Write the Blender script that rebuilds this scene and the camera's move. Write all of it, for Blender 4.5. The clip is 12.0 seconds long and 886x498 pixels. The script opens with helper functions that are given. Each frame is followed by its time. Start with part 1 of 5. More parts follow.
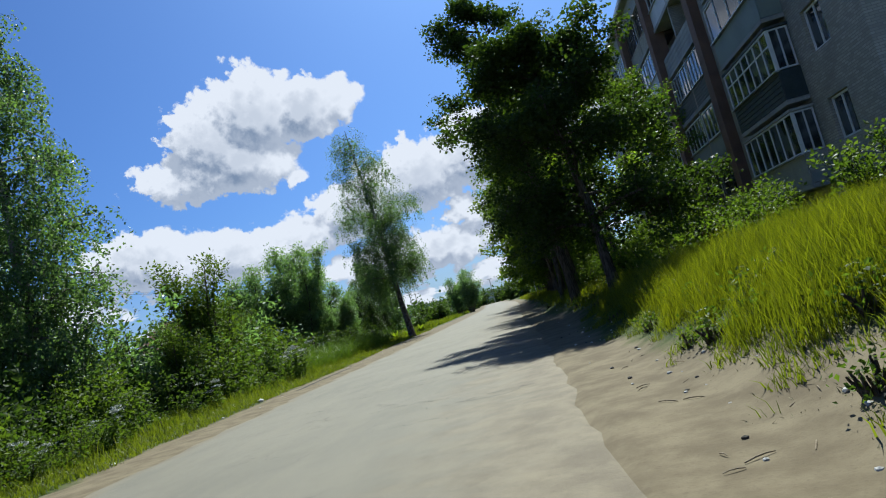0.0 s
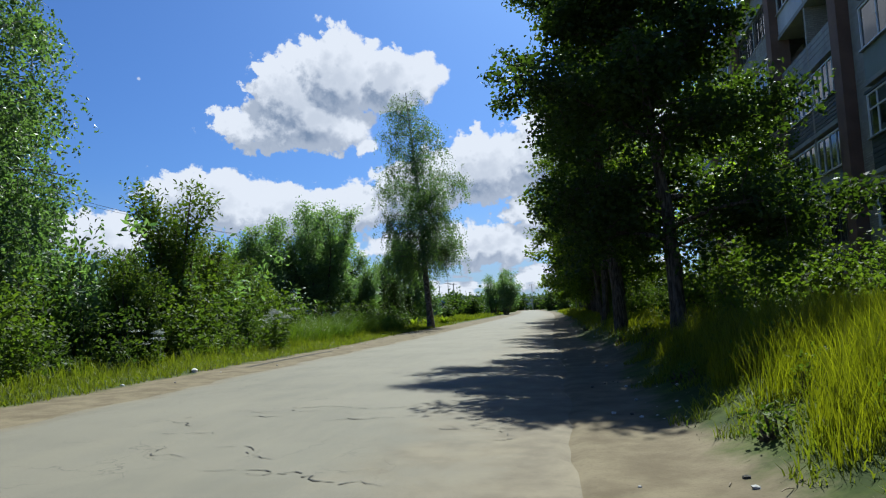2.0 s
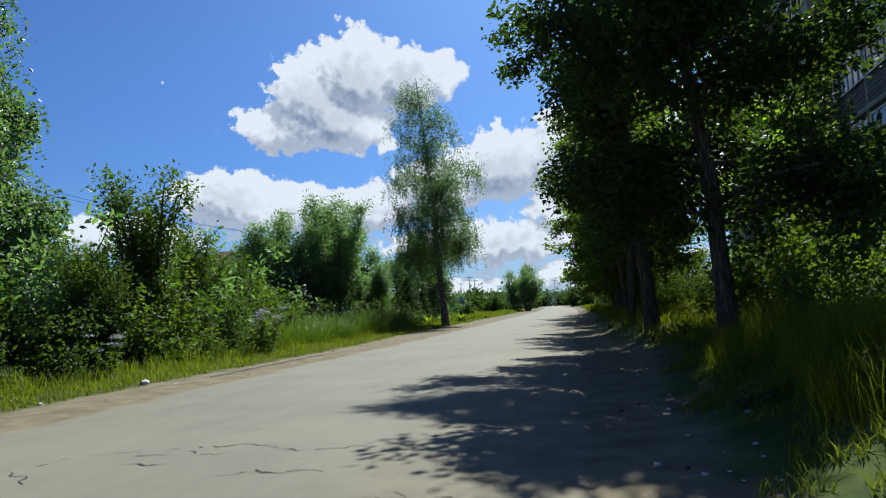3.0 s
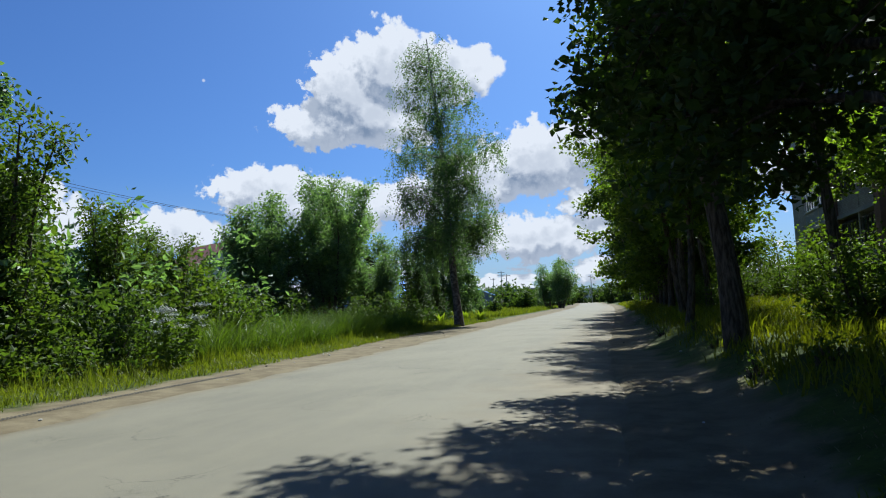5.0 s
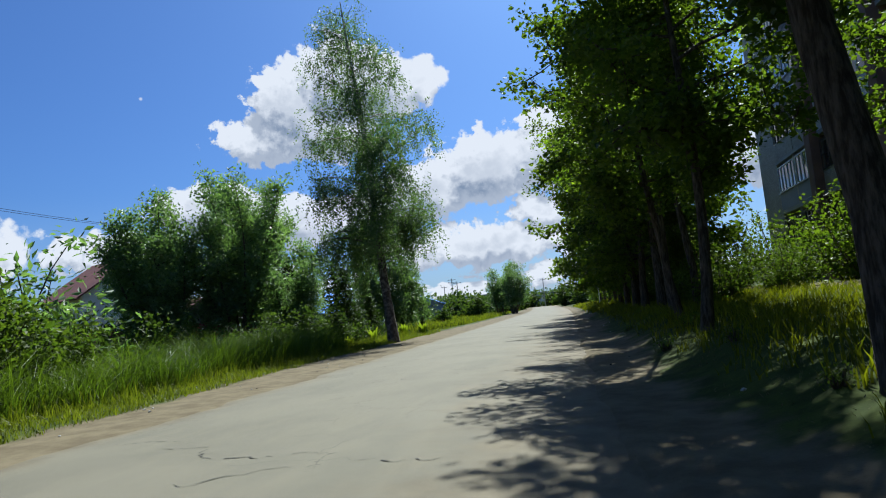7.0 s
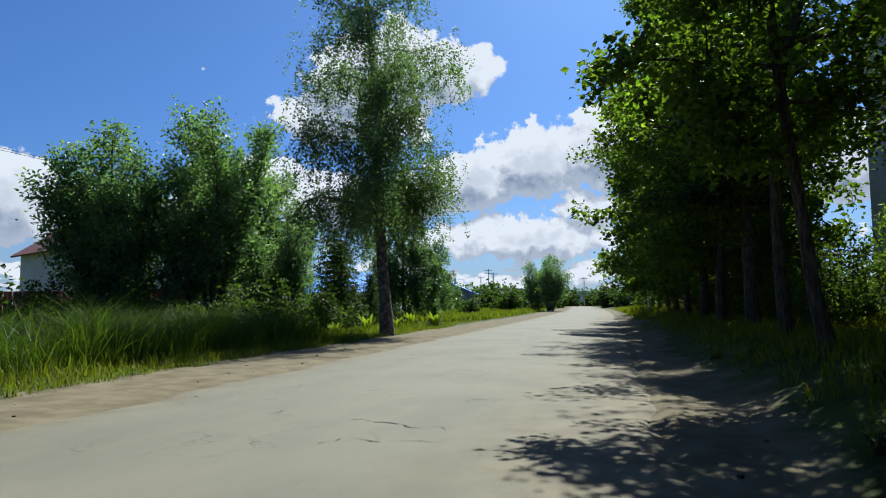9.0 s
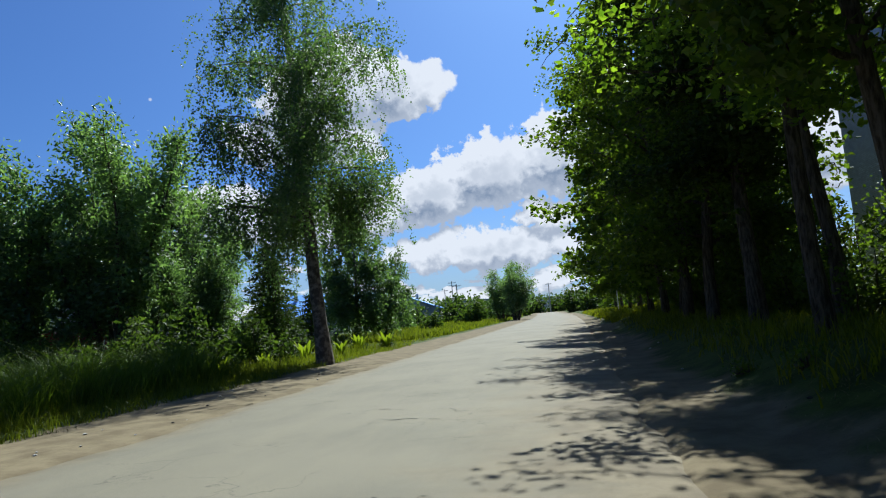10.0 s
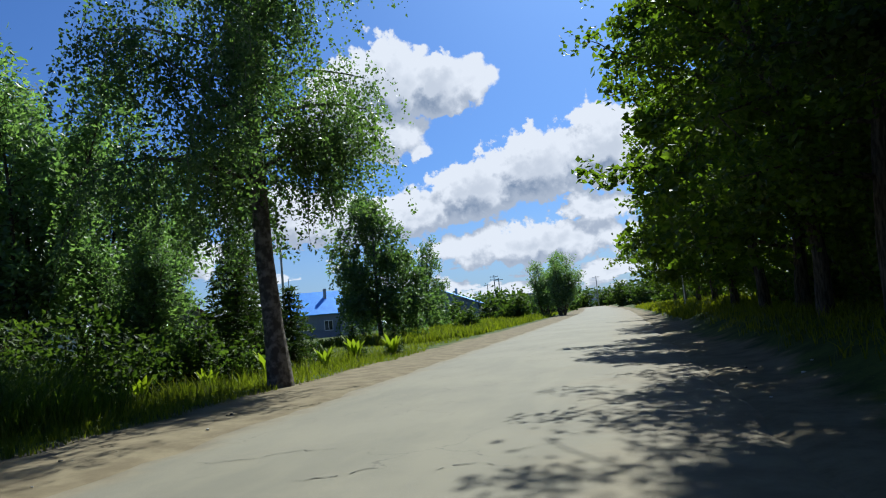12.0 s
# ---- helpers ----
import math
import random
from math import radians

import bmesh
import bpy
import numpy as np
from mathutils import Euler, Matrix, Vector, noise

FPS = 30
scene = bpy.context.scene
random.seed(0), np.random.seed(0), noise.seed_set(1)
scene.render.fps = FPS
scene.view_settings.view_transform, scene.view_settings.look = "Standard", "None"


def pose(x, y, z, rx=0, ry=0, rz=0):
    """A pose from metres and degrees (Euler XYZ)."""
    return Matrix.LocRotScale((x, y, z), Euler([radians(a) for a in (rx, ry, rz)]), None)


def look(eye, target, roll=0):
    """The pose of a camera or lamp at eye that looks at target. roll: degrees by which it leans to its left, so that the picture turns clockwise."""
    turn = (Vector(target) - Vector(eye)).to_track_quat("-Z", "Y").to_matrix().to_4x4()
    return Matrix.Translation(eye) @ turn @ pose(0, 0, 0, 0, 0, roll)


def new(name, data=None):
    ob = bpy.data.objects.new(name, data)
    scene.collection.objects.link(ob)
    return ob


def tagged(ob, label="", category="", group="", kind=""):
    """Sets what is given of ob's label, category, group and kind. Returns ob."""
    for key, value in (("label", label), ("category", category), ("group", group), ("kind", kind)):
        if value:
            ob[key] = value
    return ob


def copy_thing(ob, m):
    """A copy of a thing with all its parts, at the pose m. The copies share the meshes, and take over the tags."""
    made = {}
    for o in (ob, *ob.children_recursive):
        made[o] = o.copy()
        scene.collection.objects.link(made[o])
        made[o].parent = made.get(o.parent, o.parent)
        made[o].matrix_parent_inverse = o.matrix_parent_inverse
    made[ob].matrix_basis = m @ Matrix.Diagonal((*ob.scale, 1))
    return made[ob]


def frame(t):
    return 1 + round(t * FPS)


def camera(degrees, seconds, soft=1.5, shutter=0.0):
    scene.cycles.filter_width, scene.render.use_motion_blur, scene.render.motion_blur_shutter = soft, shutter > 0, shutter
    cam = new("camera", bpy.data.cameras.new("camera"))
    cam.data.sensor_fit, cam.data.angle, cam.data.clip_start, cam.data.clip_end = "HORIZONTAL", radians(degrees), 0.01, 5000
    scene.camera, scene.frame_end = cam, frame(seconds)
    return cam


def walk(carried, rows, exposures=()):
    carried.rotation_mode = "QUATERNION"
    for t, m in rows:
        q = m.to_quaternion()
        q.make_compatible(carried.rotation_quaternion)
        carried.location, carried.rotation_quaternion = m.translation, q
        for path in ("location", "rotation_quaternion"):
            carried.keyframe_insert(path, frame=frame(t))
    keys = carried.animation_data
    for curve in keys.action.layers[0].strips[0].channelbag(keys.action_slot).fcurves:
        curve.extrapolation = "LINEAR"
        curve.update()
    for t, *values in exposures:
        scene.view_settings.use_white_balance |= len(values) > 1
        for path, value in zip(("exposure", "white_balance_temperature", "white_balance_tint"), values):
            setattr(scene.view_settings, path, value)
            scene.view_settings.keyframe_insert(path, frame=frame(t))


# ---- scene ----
cam = camera(67.0, 12.0, soft=1.1)

PATH = [
    (0, (1.207, -3.191, 1.251), (0.953, -1.216, 1.436), -14.8),
    (0.5, (1.205, -2.064, 1.261), (1.111, -0.078, 1.476), -7.8),
    (1, (1.24, -0.84, 1.235), (0.801, 1.103, 1.415), -0.2),
    (1.5, (1.248, 0.513, 1.269), (0.879, 2.469, 1.459), -3.2),
    (2, (1.27, 1.882, 1.273), (0.867, 3.832, 1.456), -2.4),
    (2.5, (1.289, 3.262, 1.258), (0.796, 5.193, 1.424), -1.0),
    (3, (1.266, 4.664, 1.245), (0.797, 6.6, 1.423), -3.1),
    (3.5, (1.211, 6.062, 1.227), (0.762, 8.003, 1.408), -3.3),
    (3.7, (1.185, 6.705, 1.222), (0.636, 8.62, 1.395), -2.2),
    (5.3, (0.834, 12.576, 1.266), (0.248, 14.481, 1.434), -2.9),
    (5.5, (0.735, 13.241, 1.259), (0.102, 15.132, 1.416), -2.6),
    (6, (0.501, 14.89, 1.242), (-0.119, 16.783, 1.424), -4.6),
    (6.5, (0.296, 16.518, 1.231), (-0.216, 18.442, 1.424), -5.7),
    (6.7, (0.239, 17.204, 1.236), (-0.212, 19.142, 1.431), -6.5),
    (8.3, (-0.187, 23.117, 1.253), (-0.645, 25.056, 1.42), -0.6),
    (8.5, (-0.238, 23.838, 1.248), (-0.74, 25.767, 1.407), -0.4),
    (9, (-0.391, 25.616, 1.249), (-0.946, 27.531, 1.413), -0.5),
    (9.5, (-0.57, 27.431, 1.249), (-1.225, 29.313, 1.416), -1.2),
    (10, (-0.748, 29.438, 1.265), (-1.193, 31.377, 1.468), -4.8),
    (10.5, (-0.944, 31.397, 1.253), (-1.42, 33.331, 1.437), -1.9),
    (11, (-1.122, 33.188, 1.26), (-1.701, 35.094, 1.434), -1.5),
    (11.5, (-1.346, 34.915, 1.238), (-2.05, 36.78, 1.4), -1.3),
    (12, (-1.574, 36.699, 1.28), (-2.149, 38.605, 1.481), -5.3),
]
walk(cam, [(t, look(eye, target, roll)) for t, eye, target, roll in PATH])

# ---- light ----
SUN_AZ, SUN_EL = radians(5.0), radians(47.5)      # azimuth from +y towards +x
sun_way = Vector((math.sin(SUN_AZ) * math.cos(SUN_EL), math.cos(SUN_AZ) * math.cos(SUN_EL), math.sin(SUN_EL)))
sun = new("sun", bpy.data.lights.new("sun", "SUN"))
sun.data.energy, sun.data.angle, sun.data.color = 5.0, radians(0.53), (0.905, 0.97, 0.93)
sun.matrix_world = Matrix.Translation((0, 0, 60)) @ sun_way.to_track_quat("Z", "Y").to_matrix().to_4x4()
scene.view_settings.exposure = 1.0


class Nodes:
    """Short-hand for wiring a node tree."""

    def __init__(self, tree):
        self.t = tree
        tree.nodes.clear()

    def add(self, kind, ins=(), operation="", use_clamp=False, data_type="", blend_type="", noise_dimensions="", interpolation_type="",
            feature="", sky_type="", sun_disc=None, attribute_name=""):
        n = self.t.nodes.new(kind)
        if operation:
            n.operation = operation
        if use_clamp:
            n.use_clamp = True
        if data_type:
            n.data_type = data_type
        if blend_type:
            n.blend_type = blend_type
        if noise_dimensions:
            n.noise_dimensions = noise_dimensions
        if interpolation_type:
            n.interpolation_type = interpolation_type
        if feature:
            n.feature = feature
        if sky_type:
            n.sky_type = sky_type
        if sun_disc is not None:
            n.sun_disc = sun_disc
        if attribute_name:
            n.attribute_name = attribute_name
        for k, v in (ins.items() if isinstance(ins, dict) else enumerate(ins)):
            self.put(n.inputs[k], v)
        return n

    def put(self, socket, v):
        if v is None:
            return
        if isinstance(v, bpy.types.Node):
            v = v.outputs[0]
        if isinstance(v, bpy.types.NodeSocket):
            self.t.links.new(v, socket)
        else:
            socket.default_value = v

    def m(self, op, a, b=None, c=None, clamp=False):
        return self.add("ShaderNodeMath", [a, b, c], operation=op, use_clamp=clamp)

    def vm(self, op, a, b=None):
        return self.add("ShaderNodeVectorMath", [a, b], operation=op)

    def mix(self, f, a, b, blend="MIX"):
        n = self.add("ShaderNodeMix", data_type="RGBA", blend_type=blend)
        for i, v in ((0, f), (6, a), (7, b)):
            self.put(n.inputs[i], v)
        return n.outputs[2]

    def noise(self, vec, scale, detail=4.0, rough=0.55, dims="3D"):
        n = self.add("ShaderNodeTexNoise", noise_dimensions=dims)
        self.put(n.inputs["Vector"], vec)
        n.inputs["Scale"].default_value, n.inputs["Detail"].default_value = scale, detail
        n.inputs["Roughness"].default_value = rough
        return n

    def ramp(self, f, lo, hi, a=0.0, b=1.0, smooth=True):
        n = self.add("ShaderNodeMapRange", interpolation_type="SMOOTHSTEP" if smooth else "LINEAR")
        for i, v in enumerate((f, lo, hi, a, b)):
            self.put(n.inputs[i], v)
        return n.outputs[0]


# ---- sky with cumulus clouds ----
world = bpy.data.worlds.new("sky")
scene.world = world
world.use_nodes = True
N = Nodes(world.node_tree)
sky = N.add("ShaderNodeTexSky", sky_type="NISHITA", sun_disc=False)
sky.sun_elevation, sky.sun_rotation = SUN_EL, SUN_AZ
sky.air_density, sky.dust_density, sky.ozone_density = 1.0, 1.3, 2.5
way = N.add("ShaderNodeTexCoord").outputs["Generated"]
sep = N.add("ShaderNodeSeparateXYZ", [way])
az = N.m("MULTIPLY", N.m("ARCTAN2", sep.outputs[0], sep.outputs[1]), 57.29578)
el = N.m("MULTIPLY", N.m("ARCSINE", sep.outputs[2]), 57.29578)
# centre and half axes of each cumulus, in degrees
CLOUDS = [(-27.0, 15.5, 4.2, 2.3), (-24.4, 17.8, 3.8, 4.2), (-20.4, 19.5, 5.6, 4.4), (-16.0, 19.2, 5.6, 3.2), (-22.8, 16.3, 6.4, 3.4),
          (-31.0, 9.6, 5.6, 2.9), (-25.0, 8.6, 7.8, 2.6), (-19.0, 8.8, 5.0, 2.4), (-38.5, 6.6, 5.4, 2.2), (-50.0, 7.6, 6.0, 4.2),
          (-13.4, 10.2, 5.2, 3.2), (-8.0, 11.6, 5.8, 3.7), (-2.0, 12.4, 6.0, 4.2), (5.0, 13.0, 7.0, 3.8), (-17.5, 9.0, 4.6, 2.4),
          (-8.2, 14.9, 1.3, 0.9), (-17.8, 14.0, 1.4, 0.9), (-9.0, 5.4, 11.0, 2.4), (-3.0, 8.0, 5.0, 1.6), (16.0, 10.0, 9.0, 4.0)]


def cloud_density(N, az, el):
    """How deep inside the clouds a direction lies: under 0 is clear sky."""
    flat = N.add("ShaderNodeCombineXYZ", [az, el, 0.0])
    w1 = N.noise(flat, 0.32, 7.0, 0.62)
    w2 = N.noise(flat, 1.1, 4.0, 0.6)
    puff = N.add("ShaderNodeTexVoronoi", {"Vector": N.vm("ADD", flat, N.vm("SCALE", w1.outputs["Color"]).outputs[0]), "Scale": 0.75})
    knob = N.add("ShaderNodeTexVoronoi", {"Vector": N.vm("ADD", flat, N.vm("SCALE", w1.outputs["Color"]).outputs[0]), "Scale": 1.9})
    round_ = N.m("ADD", N.m("MULTIPLY", N.m("SUBTRACT", 0.45, puff.outputs["Distance"]), 0.34), N.m("MULTIPLY", N.m("SUBTRACT", 0.45, knob.outputs["Distance"]), 0.10))
    billow = N.m("ADD", N.m("MULTIPLY", N.m("SUBTRACT", w1.outputs[0], 0.5), 0.75), round_)
    fine = N.m("SUBTRACT", w2.outputs[0], 0.5)
    best = None
    warp = N.noise(flat, 0.55, 6.0, 0.62)
    wc = N.add("ShaderNodeSeparateXYZ", [warp.outputs["Color"]])
    waz = N.m("ADD", az, N.m("MULTIPLY", N.m("SUBTRACT", wc.outputs[0], 0.5), 4.2))
    wel = N.m("ADD", el, N.m("MULTIPLY", N.m("SUBTRACT", wc.outputs[1], 0.5), 2.8))
    for a, e, ra, re in CLOUDS:
        dx = N.m("DIVIDE", N.m("SUBTRACT", waz, a), ra)
        dy0 = N.m("DIVIDE", N.m("SUBTRACT", wel, e), re)
        dy = N.m("MAXIMUM", dy0, N.m("MULTIPLY", dy0, -1.2))      # flatter bases
        r = N.m("SQRT", N.m("ADD", N.m("MULTIPLY", dx, dx), N.m("MULTIPLY", dy, dy)))
        d = N.m("MULTIPLY", N.m("SUBTRACT", 1.0, r), min(1.0, 0.25 * re + 0.15))
        best = d if best is None else N.m("MAXIMUM", best, d)
    # broken cover on the rest of the sky
    wide = N.noise(N.add("ShaderNodeCombineXYZ", [N.m("MULTIPLY", az, 0.035), N.m("MULTIPLY", el, 0.09), 3.7]), 1.0, 5.0, 0.55)
    off = N.ramp(N.m("ABSOLUTE", N.m("ADD", az, 15.0)), 45.0, 75.0)
    rest = N.m("MULTIPLY", N.m("MULTIPLY", N.m("SUBTRACT", wide.outputs[0], 0.70), 5.0), off)
    rest = N.m("SUBTRACT", rest, N.m("SUBTRACT", 1.2, N.m("MULTIPLY", off, 1.2)))
    # layered cloud low over the horizon
    strata = N.noise(N.add("ShaderNodeCombineXYZ", [N.m("MULTIPLY", az, 0.10), N.m("MULTIPLY", el, 0.62), 1.3]), 1.0, 5.0, 0.6)
    low = N.m("SUBTRACT", N.m("MULTIPLY", strata.outputs[0], 2.4), N.m("ADD", 0.98, N.m("MULTIPLY", el, 0.07)))
    best = N.m("MAXIMUM", N.m("MAXIMUM", best, rest), low)
    return N.m("ADD", best, N.m("ADD", N.m("MULTIPLY", billow, 0.95), N.m("MULTIPLY", fine, 0.42)))


depth = cloud_density(N, az, el)
lit = cloud_density(N, N.m("ADD", az, 0.7), N.m("ADD", el, 1.5))
cover = N.ramp(depth, -0.02, 0.12)
relief = N.ramp(N.m("SUBTRACT", depth, lit), -0.34, 0.26)
belly = N.ramp(depth, 0.15, 0.95)
bright = N.m("SUBTRACT", N.m("MULTIPLY_ADD", relief, 0.80, 0.36), N.m("MULTIPLY", belly, 0.52), clamp=True)
cloud_col = N.mix(bright, (0.20, 0.28, 0.42, 1), (0.77, 0.84, 0.95, 1))
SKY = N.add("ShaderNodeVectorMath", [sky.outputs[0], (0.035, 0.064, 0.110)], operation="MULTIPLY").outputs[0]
haze = N.ramp(el, 0.0, 12.0, 0.45, 0.0)
base_sky = N.mix(haze, SKY, (0.46, 0.62, 0.84, 1))
col = N.mix(cover, base_sky, cloud_col)
moon_d = N.vm("DISTANCE", way, tuple(Vector((-1832, 2500, 1056)).normalized()))
col = N.mix(N.ramp(moon_d.outputs["Value"], 0.0008, 0.0030, 0.5, 0.0), col, (0.92, 0.95, 1.0, 1))
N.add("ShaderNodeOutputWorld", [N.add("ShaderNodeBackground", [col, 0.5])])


# ---- materials ----
def material(name, build):
    mat = bpy.data.materials.new(name)
    mat.use_nodes = True
    N = Nodes(mat.node_tree)
    N.add("ShaderNodeOutputMaterial", [build(N)])
    return mat


def surface(N, col, rough=0.8, bump=None, strength=0.3, dist=0.02, metal=0.0, spec=0.3):
    b = N.add("ShaderNodeBsdfPrincipled")
    N.put(b.inputs["Base Color"], col)
    N.put(b.inputs["Roughness"], rough)
    N.put(b.inputs["Metallic"], metal)
    b.inputs["Specular IOR Level"].default_value = spec
    if bump is not None:
        n = N.add("ShaderNodeBump")
        n.inputs["Strength"].default_value, n.inputs["Distance"].default_value = strength, dist
        N.put(n.inputs["Height"], bump)
        N.put(b.inputs["Normal"], n)
    return b


def where(N):
    return N.add("ShaderNodeNewGeometry").outputs["Position"]


def mottled(name, a, b, scale=1.2, rough=0.75, fine=40.0, bump=0.25, metal=0.0, dist=0.01, spec=0.3):
    """Two tones of one paint or stuff, mottled coarse and fine."""
    def build(N):
        p = where(N)
        f = N.mix(0.5, N.noise(p, scale, 5, 0.6).outputs[0], N.noise(p, fine, 3, 0.6).outputs[0])
        f = N.ramp(f, 0.36, 0.64)
        return surface(N, N.mix(f, (*a, 1), (*b, 1)), rough, N.noise(p, fine, 4).outputs[0], bump, dist, metal, spec)
    return material(name, build)


def foliage(name, dark, light, gloss=0.55, glow=0.9, shine=0.25):
    """Leaves: each its own tone, light shining through."""
    def build(N):
        g = N.add("ShaderNodeNewGeometry")
        f = g.outputs["Random Per Island"]
        big = N.ramp(N.noise(g.outputs["Position"], 0.8, 2).outputs[0], 0.35, 0.65)
        c = N.mix(f, (*dark, 1), (*light, 1))
        c = N.mix(N.m("MULTIPLY", big, 0.35), c, (light[0] * 1.15, light[1] * 1.1, light[2] * 0.8, 1))
        s = surface(N, c, gloss, spec=shine)
        t = N.add("ShaderNodeBsdfTranslucent", [N.vm("MULTIPLY", c, (1.35 * glow, 1.5 * glow, 0.55 * glow)).outputs[0]])
        return N.add("ShaderNodeMixShader", [0.5, s, t])
    return material(name, build)


def sand(N, p):
    """The sandy dirt of the shoulders."""
    c = N.mix(N.ramp(N.noise(p, 2.0, 5, 0.6).outputs[0], 0.3, 0.7), (0.100, 0.078, 0.048, 1), (0.160, 0.130, 0.082, 1))
    return N.mix(N.ramp(N.noise(p, 38, 4, 0.7).outputs[0], 0.5, 0.75, 0.0, 0.4), c, (0.062, 0.048, 0.033, 1))


def road_stuff(N):
    p = where(N)
    big = N.ramp(N.noise(p, 0.35, 5, 0.6).outputs[0], 0.35, 0.65)
    mid = N.ramp(N.noise(N.vm("MULTIPLY", p, (1.0, 0.25, 1.0)), 2.2, 4, 0.6).outputs[0], 0.4, 0.7)
    grit = N.noise(p, 90, 3, 0.7).outputs[0]
    stone = N.add("ShaderNodeTexVoronoi", {"Vector": p, "Scale": 55.0})
    c = N.mix(big, (0.122, 0.111, 0.081, 1), (0.151, 0.136, 0.099, 1))
    c = N.mix(N.m("MULTIPLY", mid, 0.4), c, (0.171, 0.151, 0.106, 1))
    c = N.mix(N.ramp(grit, 0.35, 0.7, 0.0, 0.35), c, (0.074, 0.068, 0.057, 1))
    # fine net of hairline cracks in patches
    q = N.vm("ADD", p, N.vm("SCALE", N.noise(p, 1.6, 4).outputs["Color"]).outputs[0])
    net = N.add("ShaderNodeTexVoronoi", {"Vector": q, "Scale": 0.9}, feature="DISTANCE_TO_EDGE")
    hair = N.ramp(net.outputs["Distance"], 0.0, 0.010, 1.0, 0.0)
    hair = N.m("MULTIPLY", hair, N.ramp(N.noise(p, 0.5, 2).outputs[0], 0.5, 0.6))
    c = N.mix(N.m("MULTIPLY", hair, 0.55), c, (0.035, 0.030, 0.023, 1))
    rim = N.add("ShaderNodeAttribute", attribute_name="to_edge").outputs["Fac"]
    rim = N.m("ADD", rim, N.m("MULTIPLY", N.m("SUBTRACT", N.noise(p, 1.1, 6, 0.65).outputs[0], 0.5), 1.7))
    c = N.mix(N.ramp(rim, 0.2, 1.5, 1.0, 0.0), c, sand(N, p))
    h = N.m("ADD", N.m("MULTIPLY", stone.outputs["Distance"], 0.5), N.m("SUBTRACT", grit, hair))
    return surface(N, c, 0.85, h, 0.35, 0.006, spec=0.25)


def ground_stuff(N):
    p = where(N)
    d = N.add("ShaderNodeAttribute", attribute_name="off_road").outputs["Fac"]
    n = N.noise(p, 0.9, 6, 0.65).outputs[0]
    edge = N.m("ADD", d, N.m("MULTIPLY", N.m("SUBTRACT", n, 0.5), 1.6))
    f = N.ramp(edge, -0.15, 0.35)
    grit = N.noise(p, 38, 4, 0.7).outputs[0]
    dirt = sand(N, p)
    turf = N.mix(N.ramp(N.noise(p, 1.4, 5, 0.7).outputs[0], 0.35, 0.65), (0.022, 0.036, 0.006, 1), (0.058, 0.079, 0.014, 1))
    turf = N.mix(N.ramp(N.noise(p, 24, 4, 0.7).outputs[0], 0.45, 0.75, 0.0, 0.5), turf, (0.014, 0.019, 0.006, 1))
    return surface(N, N.mix(f, dirt, turf), 0.95, N.m("ADD", grit, N.noise(p, 15, 4).outputs[0]), 0.16, 0.015, spec=0.1)


def brick_stuff(a, b, mortar):
    def build(N):
        p = N.add("ShaderNodeTexCoord").outputs["Object"]
        s = N.add("ShaderNodeSeparateXYZ", [p])
        flat = N.add("ShaderNodeCombineXYZ", [N.m("ADD", s.outputs[0], s.outputs[1]), s.outputs[2], 0.0])
        br = N.add("ShaderNodeTexBrick", {"Vector": flat, "Color1": (*a, 1), "Color2": (*b, 1), "Mortar": (*mortar, 1), "Scale": 1.0,
                                          "Mortar Size": 0.012, "Brick Width": 0.26, "Row Height": 0.088, "Mortar Smooth": 0.2})
        stain = N.ramp(N.noise(p, 0.5, 5, 0.65).outputs[0], 0.4, 0.7, 0.0, 0.45)
        c = N.mix(stain, br.outputs["Color"], (a[0] * 0.45, a[1] * 0.45, a[2] * 0.45, 1))
        h = N.m("SUBTRACT", N.m("MULTIPLY", N.noise(p, 30, 3).outputs[0], 0.4), br.outputs["Fac"])
        return surface(N, c, 0.9, h, 0.6, 0.02, spec=0.2)
    return build


def bark_stuff(N):
    p = N.add("ShaderNodeTexCoord").outputs["Object"]
    f = N.ramp(N.noise(N.vm("MULTIPLY", p, (9, 9, 1.6)), 2.0, 5, 0.65).outputs[0], 0.35, 0.65)
    return surface(N, N.mix(f, (0.035, 0.028, 0.02, 1), (0.12, 0.10, 0.078, 1)), 0.95, f, 0.8, 0.03, spec=0.1)


def birch_bark_stuff(N):
    p = N.add("ShaderNodeTexCoord").outputs["Object"]
    s = N.add("ShaderNodeSeparateXYZ", [p])
    band = N.noise(N.vm("MULTIPLY", p, (1.5, 1.5, 9)), 1.0, 4, 0.6).outputs[0]
    rough = N.ramp(N.m("ADD", s.outputs[2], N.m("MULTIPLY", band, 4.0)), 7.0, 12.0)      # fissured base, pale bark above
    pale = N.mix(N.ramp(band, 0.52, 0.6), (0.42, 0.39, 0.34, 1), (0.05, 0.045, 0.04, 1))
    c = N.mix(rough, N.mix(N.ramp(N.noise(p, 6, 4).outputs[0], 0.4, 0.65), (0.055, 0.047, 0.040, 1), (0.17, 0.150, 0.130, 1)), pale)
    return surface(N, c, 0.9, band, 0.6, 0.03, spec=0.15)


def glass_stuff(N):
    p = N.add("ShaderNodeTexCoord").outputs["Object"]
    b = surface(N, N.mix(N.ramp(N.noise(p, 0.9, 3).outputs[0], 0.42, 0.6), (0.012, 0.016, 0.018, 1), (0.09, 0.10, 0.105, 1)), 0.06, spec=0.6)
    return b


